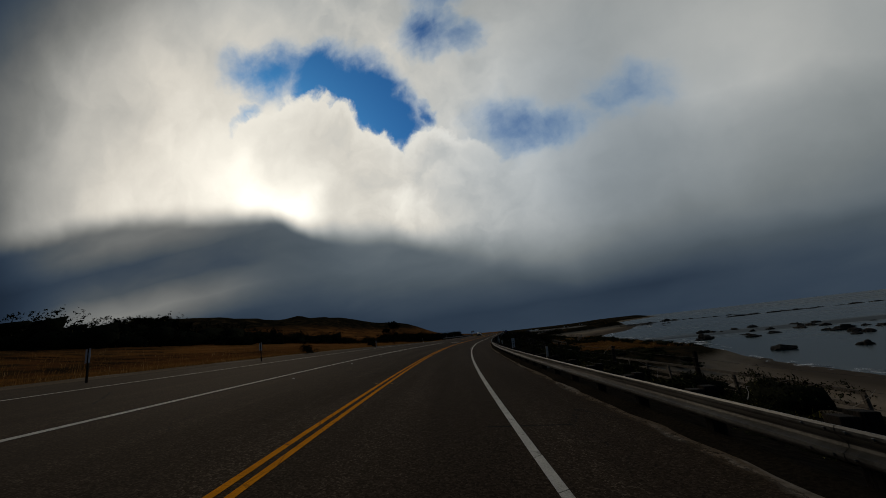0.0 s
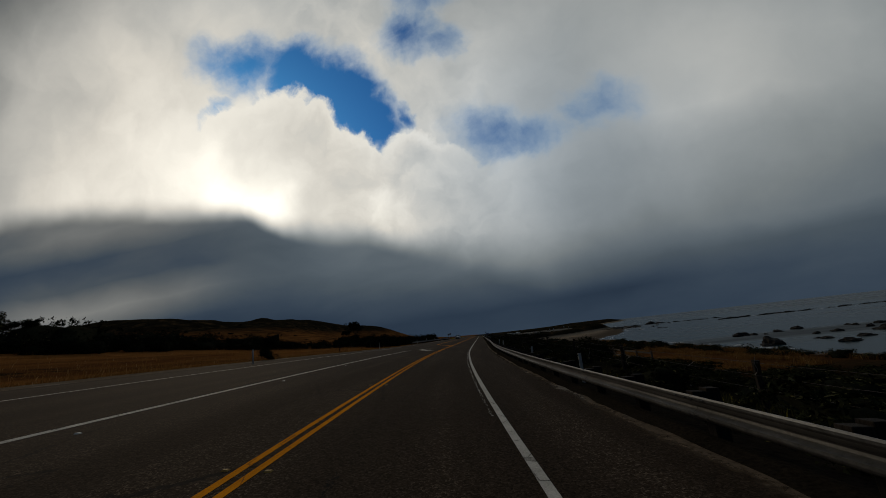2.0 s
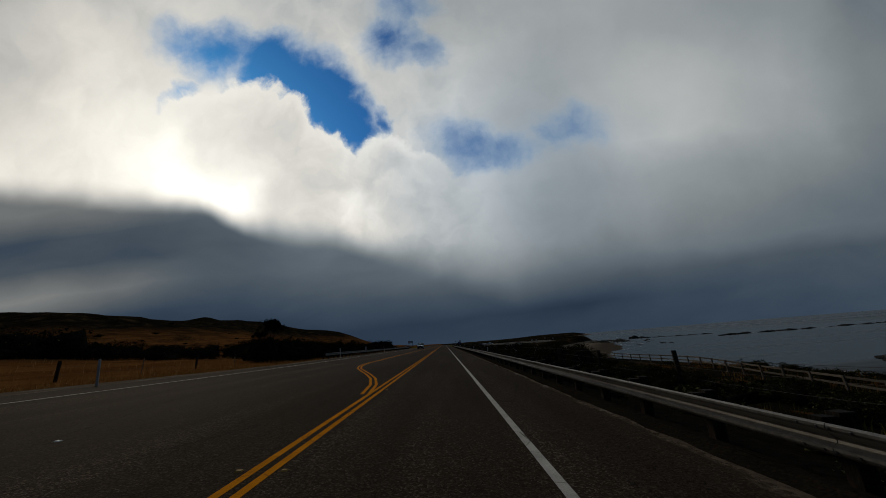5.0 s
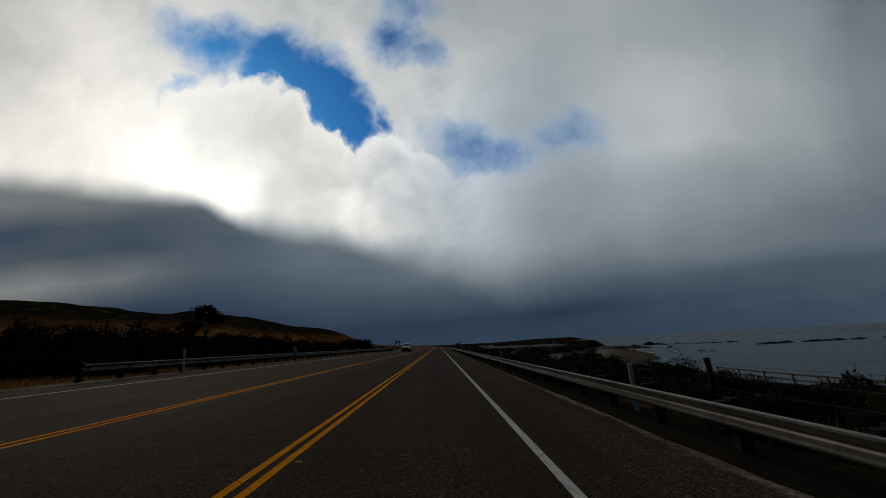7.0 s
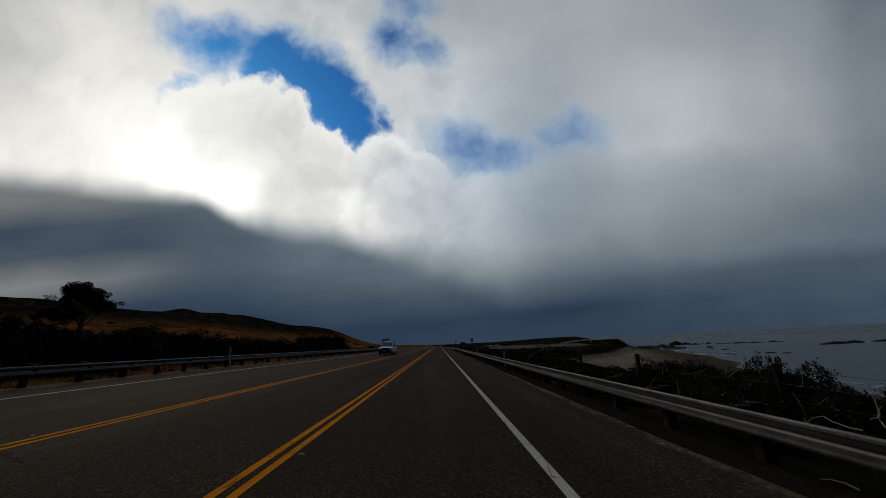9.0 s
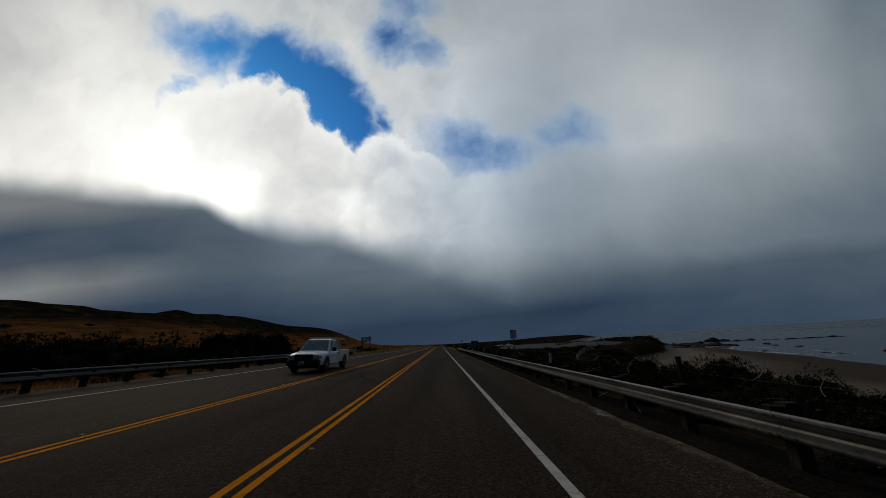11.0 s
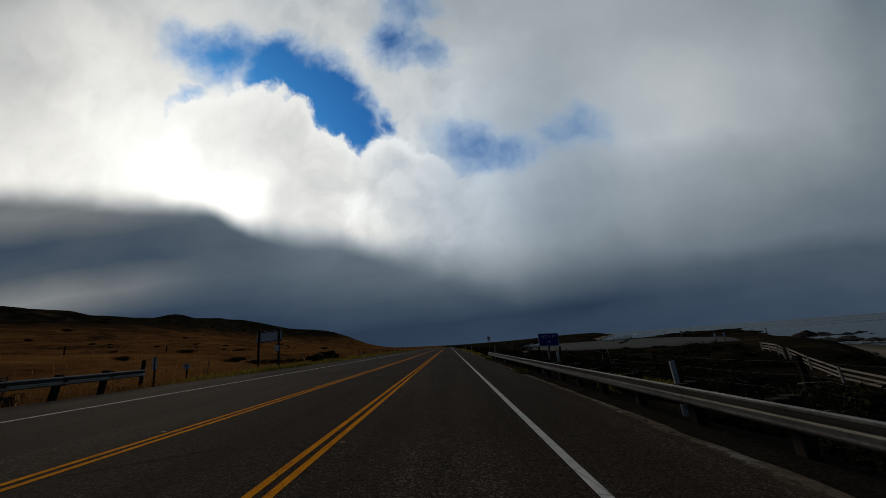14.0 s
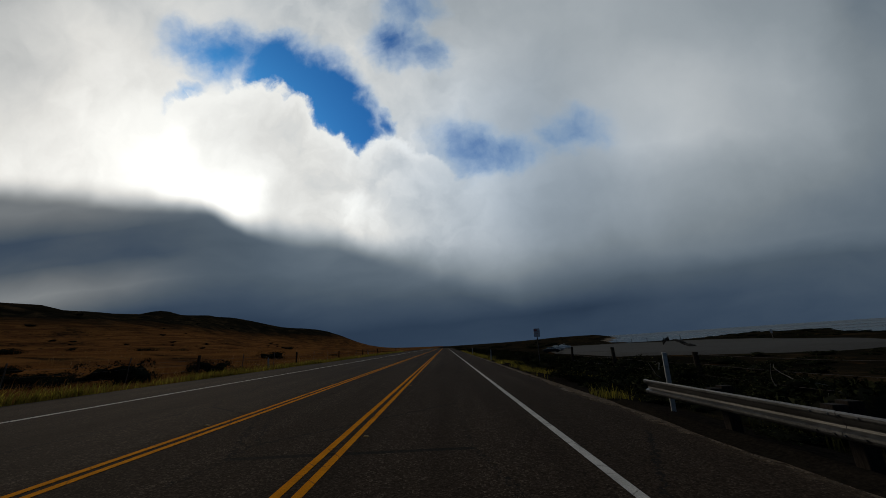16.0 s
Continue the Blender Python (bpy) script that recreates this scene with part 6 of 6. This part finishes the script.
def pickup(m):
    """A regular-cab pickup, nose to -y, wheels on z 0."""
    root = thing("pickup_truck", m, "white pickup truck with black grille and a ladder rack", "truck")
    W = 0.98

    def hull(y, top, half, low=0.42):
        crown = top + 0.035
        return (y, [(-half * 0.97, low), (-half, low + 0.2), (-half, top - 0.20), (-half * 0.96, top - 0.07), (-half * 0.84, top), (-half * 0.4, crown), (half * 0.4, crown), (half * 0.84, top), (half * 0.96, top - 0.07), (half, top - 0.20), (half, low + 0.2), (half * 0.97, low)])

    part("body", loft("body", [hull(-2.76, 0.90, W * 0.78, 0.5), hull(-2.68, 0.99, W * 0.89, 0.45), hull(-2.45, 1.06, W * 0.97), hull(-1.9, 1.12, W), hull(-1.45, 1.165, W), hull(0.62, 1.16, W)], CAR_WHITE, bevel=0.02), root)
    cab = loft("cab", [(-1.40, [(-0.90, 1.10), (-0.88, 1.16), (0.88, 1.16), (0.90, 1.10)]), (-0.60, [(-0.91, 1.10), (-0.70, 1.84), (0.70, 1.84), (0.91, 1.10)]), (-0.15, [(-0.91, 1.10), (-0.72, 1.90), (0.72, 1.90), (0.91, 1.10)]), (0.45, [(-0.91, 1.10), (-0.71, 1.87), (0.71, 1.87), (0.91, 1.10)]), (0.62, [(-0.90, 1.10), (-0.74, 1.62), (0.74, 1.62), (0.90, 1.10)])], CAR_WHITE, bevel=0.015)
    part("cab", cab, root)
    ws = [(0.80, -1.335, 1.21), (0.655, -0.67, 1.785), (-0.655, -0.67, 1.785), (-0.80, -1.335, 1.21)]
    pane("windscreen", [(x, y - 0.014, z + 0.014) for x, y, z in ws], root)
    for s in (1, -1):
        # black backing paints the unlit cab behind the side glass
        side = [(0.895, -0.92, 1.20), (0.895, 0.02, 1.20), (0.755, 0.02, 1.76), (0.755, -0.54, 1.76)]
        p = [(s * (x + 0.012), y, z) for x, y, z in side]
        pane("side_window", p if s > 0 else p[::-1], root, SIDE_GLASS, 0.02, BLACK_PLASTIC)
        rear = [(0.895, 0.10, 1.22), (0.885, 0.50, 1.26), (0.765, 0.40, 1.74), (0.755, 0.10, 1.76)]
        p = [(s * (x + 0.012), y, z) for x, y, z in rear]
        pane("quarter_window", p if s > 0 else p[::-1], root, SIDE_GLASS, 0.02, BLACK_PLASTIC)
        part("door_handle", box("door_handle", BLACK_PLASTIC, 0.03, 0.16, 0.10, (s * 0.99, 0.30, 1.0), 0.01), root)
        mirror = part("mirror", box("mirror", BLACK_PLASTIC, 0.22, 0.12, 0.25, (s * 1.10, -0.90, 1.27), 0.03), root)
        part("headlight", box("headlight", LAMP_GLASS, 0.36, 0.22, 0.23, (s * 0.715, -2.685, 0.86), 0.05), root, None, "clear headlight lens")
        part("indicator", box("indicator", LAMP_AMBER, 0.07, 0.24, 0.15, (s * 0.885, -2.56, 0.87), 0.03), root, None, "amber indicator lens")
        part("rocker_step", box("rocker_step", CHROME, 0.10, 1.6, 0.07, (s * 0.97, -0.25, 0.42), 0.02), root)
        for y in (-1.74, 1.86):
            bm = bmesh.new()
            for k in range(13):
                a = math.pi * k / 12
                for r2 in (0.40, 0.50):
                    bm.verts.new((s * (W + 0.012), y + r2 * math.cos(a), 0.42 + r2 * math.sin(a)))
            bm.verts.ensure_lookup_table()
            for k in range(12):
                bm.faces.new((bm.verts[2 * k], bm.verts[2 * k + 1], bm.verts[2 * k + 3], bm.verts[2 * k + 2]))
            part("wheel_arch", mesh_bm("wheel_arch", bm, BLACK_PLASTIC), root)
            bm = bmesh.new()
            bmesh.ops.create_cone(bm, cap_ends=True, segments=24, radius1=0.41, radius2=0.41, depth=0.24)
            part("wheel_well", mesh_bm("wheel_well", bm, BLACK_PLASTIC), root, Matrix.Translation((s * (W - 0.112), y, 0.44)) @ Matrix.Rotation(math.pi / 2, 4, "Y"))
            wheel(root, s * 0.875, y, 0.385, 0.25, BLACK_PLASTIC)
    part("grille", box("grille", BLACK_PLASTIC, 1.06, 0.14, 0.46, (0, -2.755, 0.79), 0.07), root, None, "black plastic grille")
    part("front_bumper", box("front_bumper", BLACK_PLASTIC, 1.86, 0.34, 0.36, (0, -2.69, 0.55), 0.12), root, None, "black front bumper")
    part("skirt", box("skirt", BLACK_PLASTIC, 1.7, 0.2, 0.18, (0, -2.55, 0.34), 0.04), root)
    plate = part("number_plate", box("number_plate", SIGN_WHITE, 0.31, 0.012, 0.16, (-0.05, -2.88, 0.56), 0.004), root)
    part("bar", box("bar", BLACK_PLASTIC, 0.24, 0.006, 0.06, (-0.05, -2.888, 0.545), 0.002), plate)
    for x in (-0.95, 0.95):
        part("bed_side", box("bed_side", CAR_WHITE, 0.09, 2.24, 0.74, (x * 0.985, 1.74, 0.83), 0.03), root)
    part("tailgate", box("tailgate", CAR_WHITE, 1.9, 0.07, 0.68, (0, 2.84, 0.86), 0.02), root)
    part("bed_front", box("bed_front", CAR_WHITE, 1.86, 0.06, 0.70, (0, 0.67, 0.84), 0.01), root)
    part("bed_floor", box("bed_floor", BLACK_PLASTIC, 1.8, 2.2, 0.05, (0, 1.74, 0.62), 0.01), root)
    part("rear_bumper", box("rear_bumper", BLACK_PLASTIC, 1.85, 0.18, 0.2, (0, 2.95, 0.55), 0.04), root)
    part("chassis", box("chassis", BLACK_PLASTIC, 1.5, 5.2, 0.22, (0, 0.1, 0.44), 0.03), root)
    for s in (1, -1):
        part("tail_light", box("tail_light", SIGN_RED, 0.10, 0.08, 0.34, (s * 0.90, 2.87, 0.92), 0.02), root)
        for y0, y1 in ((0.78, 0.62), (2.62, 2.40)):
            v, f = tube([(s * 0.93, y0, 1.18), (s * 0.82, y1, 1.86)], [0.035, 0.035], 6)
            part("rack_upright", mesh_of("rack_upright", v, f, CAR_SILVER), root)
        v, f = tube([(s * 0.82, -0.05, 1.97), (s * 0.82, 2.44, 1.88)], [0.03, 0.03], 6)
        part("rack_rail", mesh_of("rack_rail", v, f, CAR_SILVER), root)
    for y in (-0.02, 0.62, 2.40):
        z = 1.98 - (y + 0.55) * 0.033
        v, f = tube([(-0.82, y, z), (0.82, y, z)], [0.03, 0.03], 6)
        part("rack_bar", mesh_of("rack_bar", v, f, CAR_SILVER), root)
    part("seat", box("seat", BLACK_PLASTIC, 1.4, 0.5, 0.6, (0, 0.2, 1.25), 0.08), root)
    part("dashboard", box("dashboard", BLACK_PLASTIC, 1.5, 0.35, 0.16, (0, -1.08, 1.17), 0.05), root)


pickup(road_pose(-7.75, 181.15, 0.004))


def parked_car(side, y, turn, paint_mat, label):
    """A small parked saloon, nose to -y."""
    root = thing("car", ground_pose(side, y, -0.36, turn), label, "car", "cars in the car park")
    low = [(-2.1, 0.55, 0.74), (-1.9, 0.72, 0.84), (-0.9, 0.86, 0.88), (1.2, 0.92, 0.88), (2.0, 0.90, 0.82), (2.15, 0.62, 0.74)]
    part("body", loft("body", [(yy, [(-h, 0.24), (-h * 1.02, 0.5), (-h * 0.92, t), (h * 0.92, t), (h * 1.02, 0.5), (h, 0.24)]) for yy, t, h in low], paint_mat, bevel=0.03), root)
    part("cabin", loft("cabin", [(-0.95, [(-0.74, 0.84), (-0.70, 0.88), (0.70, 0.88), (0.74, 0.84)]), (-0.25, [(-0.78, 0.84), (-0.56, 1.38), (0.56, 1.38), (0.78, 0.84)]), (0.7, [(-0.78, 0.84), (-0.56, 1.40), (0.56, 1.40), (0.78, 0.84)]), (1.5, [(-0.74, 0.84), (-0.66, 0.92), (0.66, 0.92), (0.74, 0.84)])], GLASS, bevel=0.02), root, None, "tinted windows")
    part("roof", box("roof", paint_mat, 1.12, 1.0, 0.04, (0, 0.22, 1.41), 0.015), root)
    for s in (1, -1):
        for yy in (-1.32, 1.32):
            wheel(root, s * 0.74, yy, 0.31, 0.2, CHROME)


parked_car(31.0, 326, 1.2, CAR_SILVER, "silver saloon parked at the viewpoint")
parked_car(37.0, 337, 1.3, CAR_WHITE, "white saloon parked at the viewpoint")
parked_car(27.0, 318, 1.1, BLACK_PLASTIC, "black saloon parked at the viewpoint")


def info_board(side, y, turn, tall):
    root = thing("information_board", ground_pose(side, y, -0.3, turn), "pale information board on a post by the car park", "sign", "car park signs")
    part("post", box("post", FENCEWOOD, 0.10, 0.10, tall, (0, 0.06, tall / 2), 0.008), root)
    part("panel", box("panel", SIGN_WHITE, 0.62, 0.03, 0.85, (0, 0, tall - 0.3), 0.01), root)


for s, y, a, h in ((71.0, 304.0, 0.2, 2.3), (52.0, 268.0, 0.4, 1.6), (55.0, 269.5, 0.3, 1.6), (66.0, 272.0, 0.5, 1.7)):
    info_board(s, y, a, h)
random.seed(8)
for k in range(16):
    y = 300 + 3.2 * k
    s = 50 + 0.62 * (y - 300)
    ob = new("boulder", random.choice(ROCKS))
    ob.matrix_world = pose(s, y, land(s, y) + 0.25, 0, 0, random.uniform(0, 360)) @ Matrix.Diagonal((0.7, 0.55, 0.45, 1))
    tagged(ob, "grey boulder edging the car park", "boulder", "car park boulders")
wire_fence("post_fence", [(56 + 3.0 * k, 318 + 4.2 * k) for k in range(14)], (0.9,), "row of thin posts along the bluff edge", lambda i: True)
